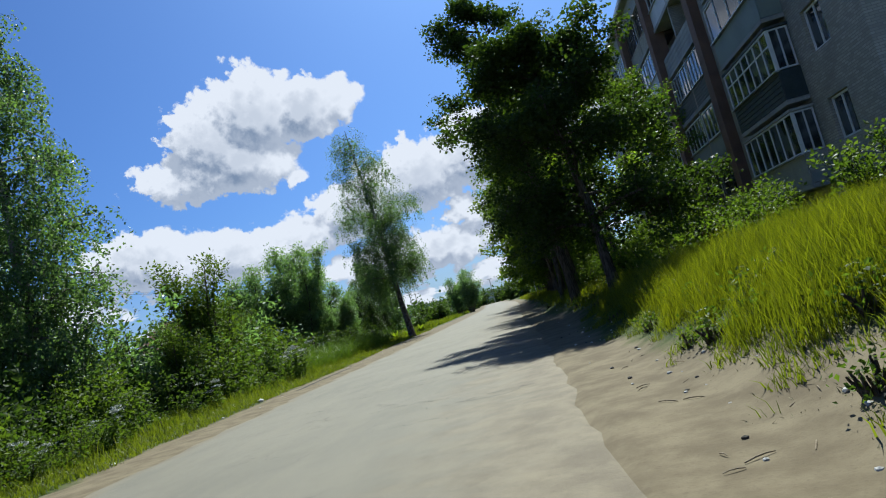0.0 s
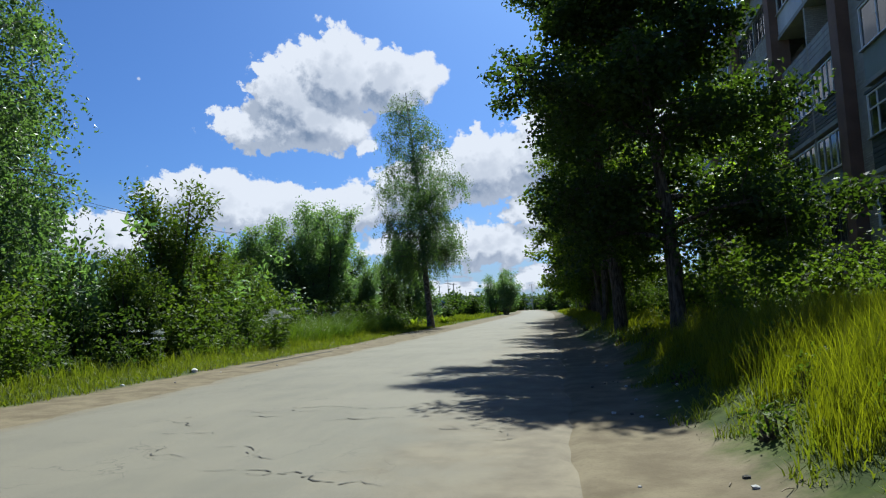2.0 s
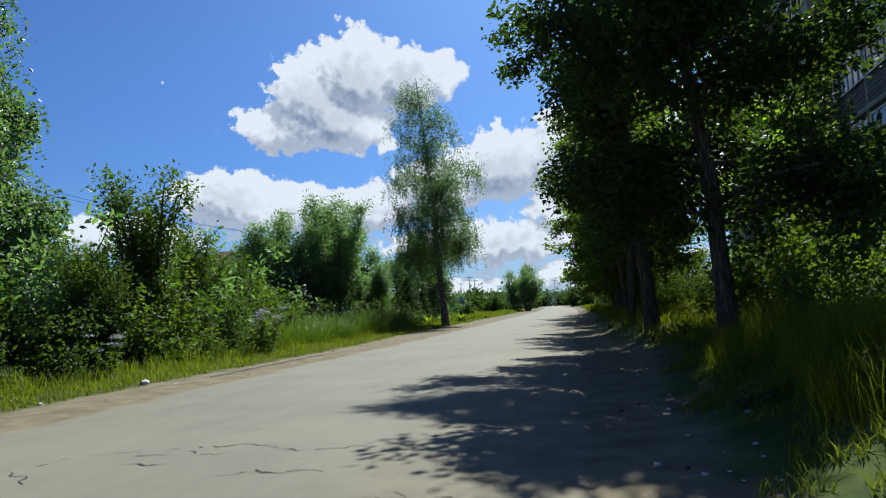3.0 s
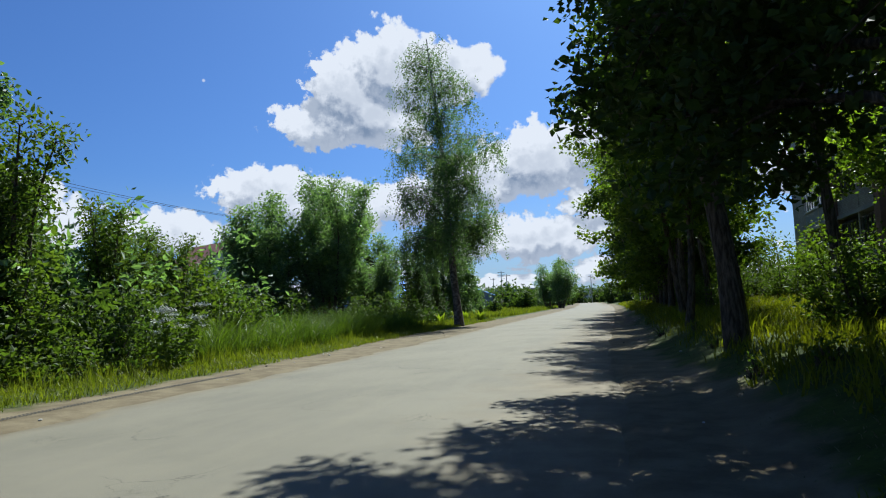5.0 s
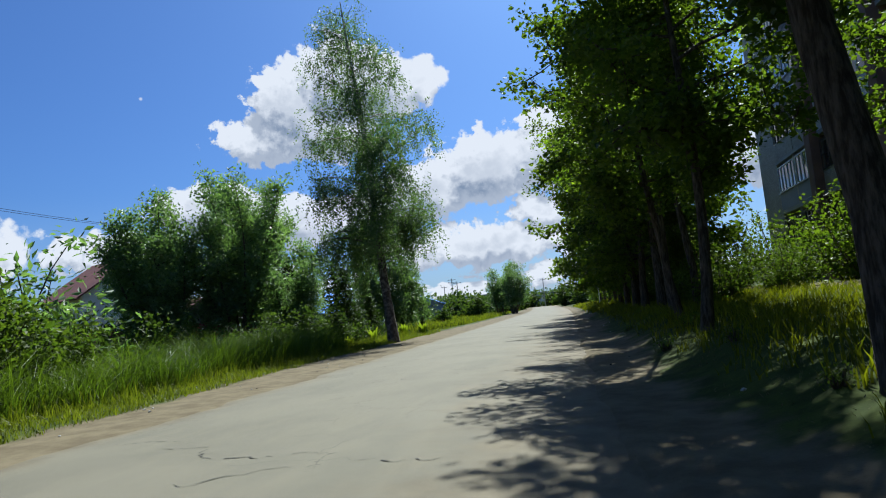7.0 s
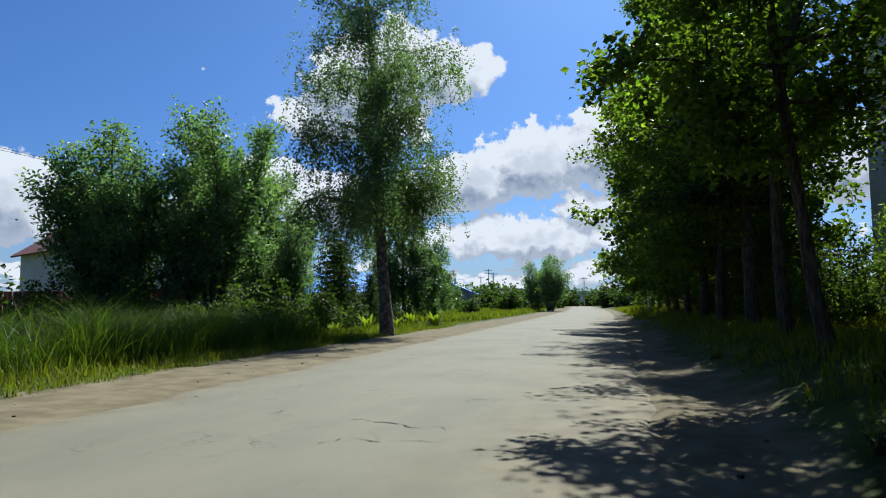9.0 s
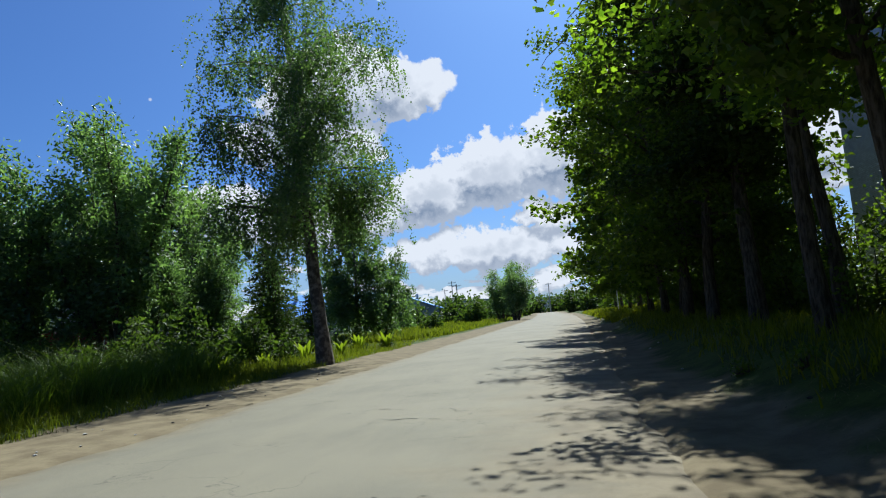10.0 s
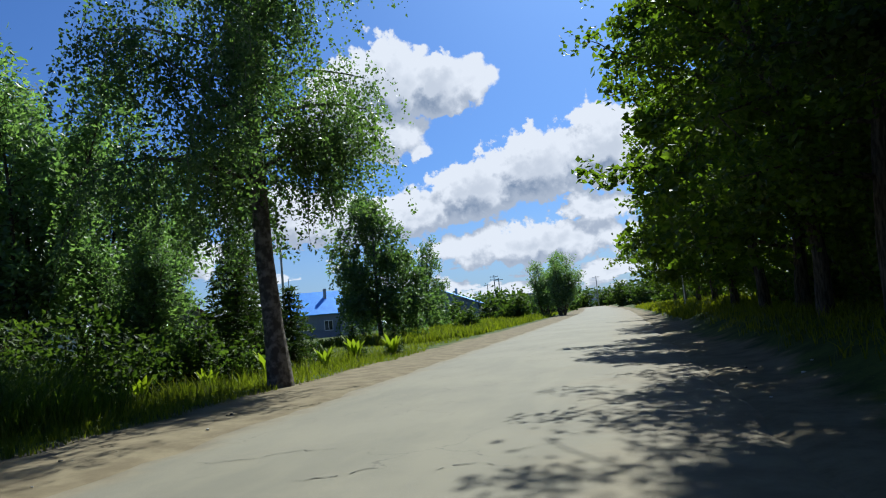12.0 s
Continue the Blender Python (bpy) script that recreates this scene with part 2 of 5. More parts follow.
ROAD = material("dusty_asphalt", road_stuff)
GROUND = material("verge_ground", ground_stuff)
CRACK = mottled("crack_dirt", (0.022, 0.020, 0.017), (0.06, 0.054, 0.044), 6, 0.95)
BRICK = material("silicate_brick", brick_stuff((0.50, 0.46, 0.38), (0.36, 0.33, 0.27), (0.30, 0.28, 0.25)))
RED_BRICK = material("red_brick", brick_stuff((0.20, 0.075, 0.045), (0.15, 0.06, 0.04), (0.16, 0.14, 0.12)))
CONCRETE = mottled("stained_concrete", (0.27, 0.265, 0.245), (0.42, 0.41, 0.38), 0.9, 0.9, 30, 0.3)
PIER = mottled("brown_render", (0.17, 0.10, 0.075), (0.25, 0.15, 0.11), 1.1, 0.9)
GREEN_PANEL = mottled("grey_green_panel", (0.20, 0.24, 0.21), (0.28, 0.32, 0.28), 0.8, 0.7)
DARK_PANEL = mottled("dark_slatted_panel", (0.03, 0.045, 0.045), (0.065, 0.085, 0.085), 1.0, 0.6)
WHITE_PANEL = mottled("pale_panel", (0.46, 0.47, 0.48), (0.62, 0.63, 0.64), 0.6, 0.6)
BLUE_PANEL = mottled("slate_blue_panel", (0.17, 0.205, 0.25), (0.23, 0.27, 0.32), 0.8, 0.6)
WHITE = mottled("white_paint", (0.62, 0.63, 0.62), (0.80, 0.80, 0.78), 1.5, 0.5, 30, 0.1)
GLASS = material("window_glass", glass_stuff)
IRON = mottled("rusty_iron", (0.05, 0.04, 0.035), (0.12, 0.09, 0.07), 6, 0.6, 50, 0.2, 0.6)
GALV = mottled("galvanised_steel", (0.32, 0.33, 0.34), (0.45, 0.46, 0.47), 4, 0.45, 40, 0.1, 0.8)
BLUE_ROOF = mottled("blue_metal_roof", (0.03, 0.20, 0.62), (0.06, 0.30, 0.78), 0.7, 0.4, 20, 0.1, 0.1)
RED_ROOF = mottled("maroon_roof", (0.13, 0.045, 0.04), (0.19, 0.075, 0.06), 0.8, 0.7)
RED_FENCE = mottled("maroon_fence", (0.14, 0.025, 0.02), (0.20, 0.04, 0.03), 1.0, 0.6)
PLASTER = mottled("white_plaster", (0.55, 0.56, 0.56), (0.70, 0.70, 0.69), 0.6, 0.9)
GREY_METAL = mottled("grey_metal_sheet", (0.24, 0.27, 0.30), (0.34, 0.37, 0.40), 0.4, 0.6)
WOOD = mottled("weathered_wood", (0.11, 0.095, 0.08), (0.20, 0.18, 0.155), 2.0, 0.9)
BARK = material("bark", bark_stuff)
BIRCH_BARK = material("birch_bark", birch_bark_stuff)
LEAF_BIRCH = foliage("birch_leaf", (0.031, 0.066, 0.034), (0.090, 0.142, 0.070), glow=1.25, gloss=0.45, shine=0.35)
LEAF_WILLOW = foliage("willow_leaf", (0.036, 0.076, 0.040), (0.114, 0.176, 0.098), glow=1.4, gloss=0.45, shine=0.4)
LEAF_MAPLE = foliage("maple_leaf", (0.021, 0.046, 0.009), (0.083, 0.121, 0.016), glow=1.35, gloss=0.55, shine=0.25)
# brighter copy of the maple leaf, sunlight put into its colour
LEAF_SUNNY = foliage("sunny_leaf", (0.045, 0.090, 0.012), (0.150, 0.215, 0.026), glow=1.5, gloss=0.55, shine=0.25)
# darker copy of the maple leaf, shade of backlit crowns put into its colour
LEAF_SHADED = foliage("shaded_leaf", (0.015, 0.032, 0.008), (0.046, 0.074, 0.015), glow=0.95, gloss=0.55, shine=0.25)
LEAF_BUSH = foliage("bush_leaf", (0.032, 0.066, 0.012), (0.099, 0.140, 0.027), gloss=0.58, shine=0.2)
LEAF_DARK = foliage("dark_bush_leaf", (0.022, 0.048, 0.013), (0.066, 0.101, 0.028), gloss=0.58, shine=0.2)
LEAF_FIR = foliage("fir_needle", (0.016, 0.038, 0.013), (0.046, 0.077, 0.023), glow=0.7)
LEAF_FERN = foliage("fern_frond", (0.110, 0.154, 0.016), (0.187, 0.231, 0.028))
BLADE = foliage("grass_blade", (0.040, 0.054, 0.004), (0.158, 0.162, 0.012), glow=1.05)
BLADE_LOW = foliage("verge_grass_blade", (0.055, 0.077, 0.010), (0.149, 0.165, 0.022))
REED = foliage("reed_blade", (0.026, 0.054, 0.008), (0.092, 0.138, 0.022), gloss=0.5, shine=0.25)
BLOSSOM = mottled("white_blossom", (0.434, 0.441, 0.385), (0.560, 0.560, 0.518), 8, 0.8)
LITTER = mottled("dirty_paper", (0.385, 0.371, 0.336), (0.525, 0.511, 0.476), 20, 0.8)
TWIG = mottled("dry_twig", (0.140, 0.105, 0.063), (0.238, 0.189, 0.126), 20, 0.9)
STRAW = mottled("dry_straw", (0.105, 0.090, 0.045), (0.215, 0.190, 0.105), 9, 0.9)
SIGN_WHITE = mottled("sign_face", (0.66, 0.66, 0.66), (0.78, 0.78, 0.78), 4, 0.5)


# ---- building blocks ----
def part(name, bm, mat, parent=None, label=""):
    """Links a bmesh as one mesh object, under a thing or a part."""
    me = bpy.data.meshes.new(name)
    bm.to_mesh(me)
    bm.free()
    me.materials.append(mat)
    ob = new(name, me)
    ob.parent = parent
    return tagged(ob, label) if label else ob


def mesh_of(name, verts, faces, mat, smooth=False):
    """A mesh from arrays of corners and of equal-sided faces."""
    verts, faces = np.asarray(verts, np.float32), np.asarray(faces, np.int32)
    me = bpy.data.meshes.new(name)
    n, k = faces.shape
    me.vertices.add(len(verts))
    me.vertices.foreach_set("co", verts.ravel())
    me.loops.add(n * k)
    me.loops.foreach_set("vertex_index", faces.ravel())
    me.polygons.add(n)
    me.polygons.foreach_set("loop_start", np.arange(0, n * k, k, dtype=np.int32))
    me.polygons.foreach_set("use_smooth", np.full(n, smooth, dtype=bool))
    me.update(calc_edges=True)
    me.validate()
    me.materials.append(mat)
    return me


def empty(name, m=Matrix()):
    ob = new(name)
    ob.matrix_basis = m
    return ob


def box(bm, x0, y0, z0, x1, y1, z1, bevel=0.0):
    r = bmesh.ops.create_cube(bm, size=1.0, matrix=Matrix.LocRotScale(((x0 + x1) / 2, (y0 + y1) / 2, (z0 + z1) / 2), None,
                                                                     (abs(x1 - x0), abs(y1 - y0), abs(z1 - z0))))
    if bevel:
        edges = {e for v in r["verts"] for e in v.link_edges}
        bmesh.ops.bevel(bm, geom=list(edges), offset=bevel, segments=1, affect="EDGES")
    return bm


def boxed(*a, bevel=0.0):
    return box(bmesh.new(), *a, bevel=bevel)


def tube(points, radii, sides=8):
    """Corners and faces of a tube along points."""
    points = [Vector(p) for p in points]
    V, F = [], []
    for i, p in enumerate(points):
        d = (points[min(i + 1, len(points) - 1)] - points[max(i - 1, 0)]).normalized()
        a = d.orthogonal().normalized() if abs(d.z) < 0.9 else (Vector((1, 0, 0)) - d * d.x).normalized()
        b = d.cross(a)
        for k in range(sides):
            t = 2 * math.pi * k / sides
            V.append(p + (a * math.cos(t) + b * math.sin(t)) * radii[i])
    for i in range(len(points) - 1):
        for k in range(sides):
            j = (k + 1) % sides
            F.append((i * sides + k, i * sides + j, (i + 1) * sides + j, (i + 1) * sides + k))
    return V, F


def tubes(list_of):
    V, F = [], []
    for points, radii, sides in list_of:
        v, f = tube(points, radii, sides)
        o = len(V)
        V += v
        F += [tuple(i + o for i in q) for q in f]
    return V, F


def leaf_arrays(rng, at, size, aspect=0.55, hang=0.0, lie=0.35):
    """One folded four-cornered leaf at each point: corners and faces."""
    n = len(at)
    a = rng.normal(size=(n, 3))
    a[:, 2] = a[:, 2] * (1 - lie) - hang
    a /= np.linalg.norm(a, axis=1)[:, None]
    b = np.cross(a, rng.normal(size=(n, 3)))
    b /= np.linalg.norm(b, axis=1)[:, None] + 1e-9
    c = np.cross(a, b)
    s = (size * rng.uniform(0.65, 1.35, n))[:, None]
    tip, mid = at + a * s, at + a * s * 0.45
    left, right = mid + (b + c * 0.35) * s * aspect * 0.5, mid - (b - c * 0.35) * s * aspect * 0.5
    V = np.stack([at, left, tip, right], 1).reshape(-1, 3)
    F = np.arange(4 * n, dtype=np.int32).reshape(-1, 4)
    return V, F


def bend(rng, start, way, length, steps, droop=0.0, wander=0.12):
    """A bent line of points from start."""
    p, d, pts = np.array(start, float), np.array(way, float), [np.array(start, float)]
    for _ in range(steps):
        d = d + rng.normal(size=3) * wander + np.array([0, 0, -droop / steps])
        d /= np.linalg.norm(d)
        p = p + d * length / steps
        pts.append(p)
    return pts


def link_tree(name, stems, V, F, bark, leaf, trunk_name="trunk", limb_name="limb"):
    """A thing at the origin: trunk, limbs and crown, ready to be copied."""
    ob = empty(name)
    tv, tf = tubes(stems[:1])
    t = new(trunk_name, mesh_of(trunk_name, tv, tf, bark, True))
    t.parent = ob
    for st in [q for q in stems[1:] if q[2] >= 5]:
        lv, lf = tubes([st])
        l = new(limb_name, mesh_of(limb_name, lv, lf, bark, True))
        l.parent = ob
    thin = [q for q in stems[1:] if q[2] < 5]
    if thin:
        bv, bf = tubes(thin)
        b = tagged(new("brushwood", mesh_of("brushwood", bv, bf, bark, True)), kind="stuff")
        b.parent = ob
    c = new("crown", mesh_of("crown", V, F, leaf))
    c.parent = ob
    return ob


def broad_tree(name, seed, h, r, base, leaves, size, bark, leaf, thick, open_=0.25, lean=0.0, shape=0.55, low=0.0):
    """A broad-leaved tree: tapered trunk, limbs that fork, leaves in clumps round the twigs."""
    rng = np.random.default_rng(seed)
    top = bend(rng, (0, 0, -0.3), (lean, lean * 0.3, 1), h * 0.93, 9, 0, 0.05)
    stems = [(top, [thick * (1.25 if i == 0 else 1.0) * (1 - 0.09 * i) for i in range(10)], 9)]
    clumps, weights = [], []
    n_limb = int(16 + h)
    for i in range(n_limb):
        f = (base + (h * 0.95 - base) * (i + rng.random()) / n_limb) / h
        k = min(f * 9, 8.99)
        o = top[int(k)] + (top[int(k) + 1] - top[int(k)]) * (k % 1)
        turn = i * 2.4 + rng.normal() * 0.5
        g = max(0.0, (f - base / h) / (1 - base / h))
        reach = r * (math.sin(math.pi * min(1, (g * 0.86 + 0.10)) ** shape) ** 0.8) * rng.uniform(0.62, 1.12) + 0.3
        rise = rng.uniform(0.05, 0.5) + 0.5 * g
        limb = bend(rng, o, (math.cos(turn), math.sin(turn), rise), reach, 5, 0.25, 0.16)
        stems.append((limb, [thick * 0.34 * (1 - g * 0.5) * (1 - 0.17 * j) + 0.006 for j in range(6)], 5))
        for j in (2, 3, 4, 5):
            clumps.append(limb[j]), weights.append(0.5 + 0.25 * j)
            for _ in range(2):
                d = rng.normal(size=3) * (1, 1, 0.6)
                twig = bend(rng, limb[j], d / np.linalg.norm(d), reach * rng.uniform(0.2, 0.42), 3, 0.3, 0.2)
                stems.append((twig, [0.022, 0.016, 0.011, 0.006], 4))
                clumps += [twig[2], twig[3]]
                weights += [1.0, 1.2]
    if low:
        for i in range(int(low)):
            a = rng.uniform(0, 6.28)
            clumps.append(np.array([math.cos(a) * r * 0.6, math.sin(a) * r * 0.6, base * rng.uniform(0.55, 1.0)])), weights.append(0.8)
    clumps, weights = np.array(clumps), np.array(weights) * rng.choice([0.15, 1.0, 1.5], len(weights), p=[open_, 0.6 - open_ / 2, 0.4 - open_ / 2])
    pick = rng.choice(len(clumps), leaves, p=weights / weights.sum())
    spread = 0.12 + 0.045 * r
    at = clumps[pick] + np.clip(rng.normal(size=(leaves, 3)), -1.5, 1.5) * spread * (1, 1, 0.75)
    V, F = leaf_arrays(rng, at, size, 0.7, 0.15, 0.4)
    return link_tree(name, stems, V, F, bark, leaf)


def birch_tree(name, seed, h, r, base, strands, size, thick, leaf=None, lean=0.0, bare_top=0.5, per=17, fall=1.0):
    """A weeping birch: upright limbs whose long thin twigs hang down, hung with small leaves."""
    rng = np.random.default_rng(seed)
    top = bend(rng, (0, 0, -0.3), (lean, 0, 1), h * 0.97, 11, 0, 0.035)
    stems = [(top, [thick * (1.35 if i == 0 else 1.0) * (1 - i / 11.8) ** 0.85 for i in range(12)], 10)]
    tips = []
    n_limb = int(h * 2.2)
    for i in range(n_limb):
        f = (base + (h * 0.96 - base) * ((i + rng.random()) / n_limb) ** 1.1) / h
        k = min(f * 11, 10.99)
        o = top[int(k)] + (top[int(k) + 1] - top[int(k)]) * (k % 1)
        turn = i * 2.4 + rng.normal() * 0.4
        g = (f - base / h) / (1 - base / h)
        reach = r * (0.55 + 0.75 * math.sin(math.pi * min(1.0, g * 0.8 + 0.22))) * (1 - 0.45 * g) * rng.uniform(0.82, 1.15)
        limb = bend(rng, o, (math.cos(turn), math.sin(turn), 0.75), reach, 6, 0.9, 0.10)
        stems.append((limb, [thick * 0.26 * (1 - g * 0.6) * (1 - 0.15 * j) + 0.007 for j in range(7)], 5))
        for j in range(2, 7):
            tips.append((limb[j], g))
    at, n = [], len(tips)
    for s in range(strands):
        o, g = tips[rng.integers(n)]
        if rng.random() < 0.5 * g:
            continue
        o = o + rng.normal(size=3) * 0.28
        length = rng.uniform(0.5, 2.1) * (1 - 0.5 * g) * fall
        line = bend(rng, o, (rng.normal() * 0.4, rng.normal() * 0.4, 0.1), length, 5, 2.6, 0.12)
        if s % 5 == 0:
            stems.append((line, [0.010, 0.008, 0.007, 0.006, 0.005, 0.004], 3))
        m = int(length * per * (1 - bare_top * g * 0.6))
        t = rng.uniform(0, 4.99, m)
        line = np.array(line)
        i0 = t.astype(int)
        at.append(line[i0] + (line[i0 + 1] - line[i0]) * (t - i0)[:, None] + rng.normal(size=(m, 3)) * 0.06)
    V, F = leaf_arrays(rng, np.concatenate(at), size, 0.7, 0.6, 0.3)
    return link_tree(name, stems, V, F, BIRCH_BARK, leaf or LEAF_BIRCH)


def willow_tree(name, seed, h, r, leaves, size, leaf):
    """A clump of thin upright stems with a rounded, feathery crown."""
    rng = np.random.default_rng(seed)
    stems, clumps, weights = [], [], []
    for i in range(9):
        a = rng.uniform(0, 6.28)
        out = r * rng.uniform(0.15, 0.75)
        hh = h * rng.uniform(0.72, 1.0) * (1 - 0.25 * (out / r) ** 2)
        foot = (math.cos(a) * 0.5 * rng.random(), math.sin(a) * 0.5 * rng.random(), -0.2)
        st = bend(rng, foot, (math.cos(a) * out / hh, math.sin(a) * out / hh, 1), hh, 9, 0, 0.05)
        stems.append((st, [0.10 * (1 - 0.095 * j) + 0.005 for j in range(10)], 6))
        for j in range(3, 10):
            for _ in range(5):
                d = rng.normal(size=3) * (1, 1, 0.5) + (0, 0, 0.6)
                tw = bend(rng, st[j], d / np.linalg.norm(d), r * rng.uniform(0.2, 0.5) * (1.15 - j * 0.06), 3, 0.2, 0.15)
                stems.append((tw, [0.02, 0.014, 0.009, 0.005], 3))
                clumps += [tw[1], tw[2], tw[3]]
                weights += [0.6, 1.0, 1.0]
    clumps, weights = np.array(clumps), np.array(weights) * rng.choice([0.2, 1.0, 1.6], len(weights), p=[0.25, 0.45, 0.3])
    pick = rng.choice(len(clumps), leaves, p=weights / weights.sum())
    at = clumps[pick] + np.clip(rng.normal(size=(leaves, 3)), -1.6, 1.6) * 0.30
    V, F = leaf_arrays(rng, at, size, 0.46, -0.15, 0.2)
    return link_tree(name, stems, V, F, BARK, leaf, "stem", "stem")


def shrub(name, seed, h, r, leaves, size, leaf, aspect=0.6):
    """A shrub: arching canes from one foot, leafy to the ground, uneven outline."""
    rng = np.random.default_rng(seed)
    stems, clumps = [], []
    for i in range(22):
        a = rng.uniform(0, 6.28)
        out = r * math.sqrt(rng.random())
        hh = h * rng.uniform(0.45, 1.05) * (1 - 0.35 * (out / r) ** 2)
        st = bend(rng, (math.cos(a) * out * 0.35, math.sin(a) * out * 0.35, -0.1), (math.cos(a) * out * 0.8 / hh, math.sin(a) * out * 0.8 / hh, 1), hh, 6, 0.15, 0.09)
        stems.append((st, [0.03 * (1 - 0.13 * j) + 0.003 for j in range(7)], 4))
        for j in range(1, 7):
            for _ in range(3):
                d = rng.normal(size=3)
                clumps.append(st[j] + d / np.linalg.norm(d) * rng.uniform(0.05, 0.34) * r * 0.6)
    clumps = np.array(clumps)
    clumps[:, 2] = np.maximum(clumps[:, 2], 0.12)
    w = rng.choice([0.2, 1.0, 1.7], len(clumps), p=[0.3, 0.4, 0.3])
    pick = rng.choice(len(clumps), leaves, p=w / w.sum())
    at = clumps[pick] + np.clip(rng.normal(size=(leaves, 3)), -1.7, 1.7) * (0.10 + 0.05 * r)
    V, F = leaf_arrays(rng, at, size, aspect, -0.1, 0.3)
    return link_tree(name, stems, V, F, BARK, leaf, "stem", "stem")


def fir_tree(name, seed, h, r):
    """A young spruce: whorls of drooping boughs, with needles as short blades."""
    rng = np.random.default_rng(seed)
    stems = [([(0, 0, -0.2), (0, 0, h * 0.5), (0, 0, h)], [0.09, 0.05, 0.008], 7)]
    at = []
    for i in range(int(h * 4.5)):
        z = 0.25 + (h - 0.35) * (i / (h * 4.5)) ** 1.05
        for k in range(6):
            a = k * 1.047 + i * 0.6 + rng.normal() * 0.15
            reach = r * (1 - z / h) ** 0.85 * rng.uniform(0.8, 1.12) + 0.08
            b = bend(rng, (0, 0, z), (math.cos(a), math.sin(a), 0.12), reach, 4, 0.45, 0.05)
            stems.append((b, [0.018, 0.014, 0.010, 0.007, 0.004], 3))
            b = np.array(b)
            m = int(52 * reach) + 6
            t = rng.uniform(0.3, 3.99, m)
            i0 = t.astype(int)
            side = np.array([-math.sin(a), math.cos(a), 0]) * (rng.uniform(-1, 1, m) * 0.22 * (1.2 - t / 4))[:, None] * min(1.0, reach)
            at.append(b[i0] + (b[i0 + 1] - b[i0]) * (t - i0)[:, None] + side + rng.normal(size=(m, 3)) * 0.03)
    V, F = leaf_arrays(rng, np.concatenate(at), 0.17, 0.3, 0.1, 0.5)
    return link_tree(name, stems, V, F, BARK, LEAF_FIR)


def blades(name, rng, xy, z, height, width, mat, lean=0.35):
    """Grass as tapering bent blades, one mesh."""
    n = len(xy)
    a = rng.uniform(0, 6.28, n)
    side = np.stack([np.cos(a), np.sin(a), np.zeros(n)], 1) * (width * rng.uniform(0.6, 1.3, n))[:, None]
    h = height * rng.uniform(0.55, 1.2, n)
    b = rng.uniform(0, 6.28, n)
    out = np.stack([np.cos(b), np.sin(b), np.zeros(n)], 1) * (h * lean * rng.uniform(0.2, 1.4, n))[:, None]
    foot = np.column_stack([xy, z - 0.03])
    up = np.array([0, 0, 1.0])
    mid = foot + up * (h * 0.58)[:, None] + out * 0.32
    tip = foot + up * h[:, None] * (1 - 0.12 * lean) + out
    V = np.stack([foot - side, foot + side, mid + side * 0.7, mid - side * 0.7, tip], 1).reshape(-1, 3)
    k = 5 * np.arange(n, dtype=np.int32)[:, None]
    F = np.concatenate([k + [0, 1, 2], k + [0, 2, 3], k + [3, 2, 4]])
    return new(name, mesh_of(name, V, F, mat))


# ---- ground and road ----
def mid_road(y):
    """x of the middle of the road."""
    y = np.asarray(y, float)
    return -2.15 - 0.040 * np.minimum(y, 60) - 0.040 * np.maximum(y - 60, 0) - 0.00022 * np.clip(y - 70, 0, 160) ** 2


def half(y):
    """Half the width of the road, which narrows a little past the house."""
    t = np.clip((np.asarray(y, float) - 16) / 18, 0, 1)
    return 3.85 - 0.42 * t * t * (3 - 2 * t)


def smooth(t):
    t = np.clip(t, 0, 1)
    return t * t * (3 - 2 * t)


def wobble(x, y, s, seed=0.0):
    """Smooth unevenness, about -1 to 1."""
    return (np.sin(x * s + seed) * np.cos(y * s * 0.83 + 1.7 * seed) + 0.6 * np.sin(x * s * 2.3 - y * s * 1.9 + seed * 3) + 0.4 * np.sin(y * s * 4.1 + x * s * 3.3)) / 2


def height(x, y):
    """Height of the ground."""
    x, y = np.asarray(x, float), np.asarray(y, float)
    u = x - mid_road(y)
    left, right = -u - half(y), u - half(y)
    near = 1 - smooth((y - 9) / 7)
    zl = 0.03 * smooth(left / 0.5) - 0.22 * smooth((left - 3) / 2.5) + 0.25 * smooth((left - 7) / 6)
    rise = 0.52 + 0.28 * near
    zr = 0.02 + rise * smooth((right - 0.55) / (1.9 + 0.4 * near)) + 0.45 * smooth((right - 3) / 6)
    zr = zr * (1 - 0.55 * smooth((y - 75) / 60))
    z = np.where(u < 0, zl, zr)
    z = np.where(np.abs(u) < half(y) - 0.3, -0.06, z)
    rough = smooth((np.abs(u) - half(y) - 0.2) / 3)
    z = z + rough * (0.05 * wobble(x, y, 1.1) + 0.03 * wobble(x, y, 3.7, 2.0))
    far = smooth((np.hypot(x, y - 20) - 150) / 400)
    return z * (1 - far) + far * 0.6


def grow(a, b, step, factor, far):
    """Even steps from a to b, then ever wider on both sides."""
    mids = list(np.arange(a, b + 1e-6, step))
    hi, lo, s = [], [], step
    while (hi[-1] if hi else b) < far:
        s *= factor
        hi.append((hi[-1] if hi else b) + s)
        lo.append((lo[-1] if lo else a) - s)
    return np.array(lo[::-1] + mids + hi)


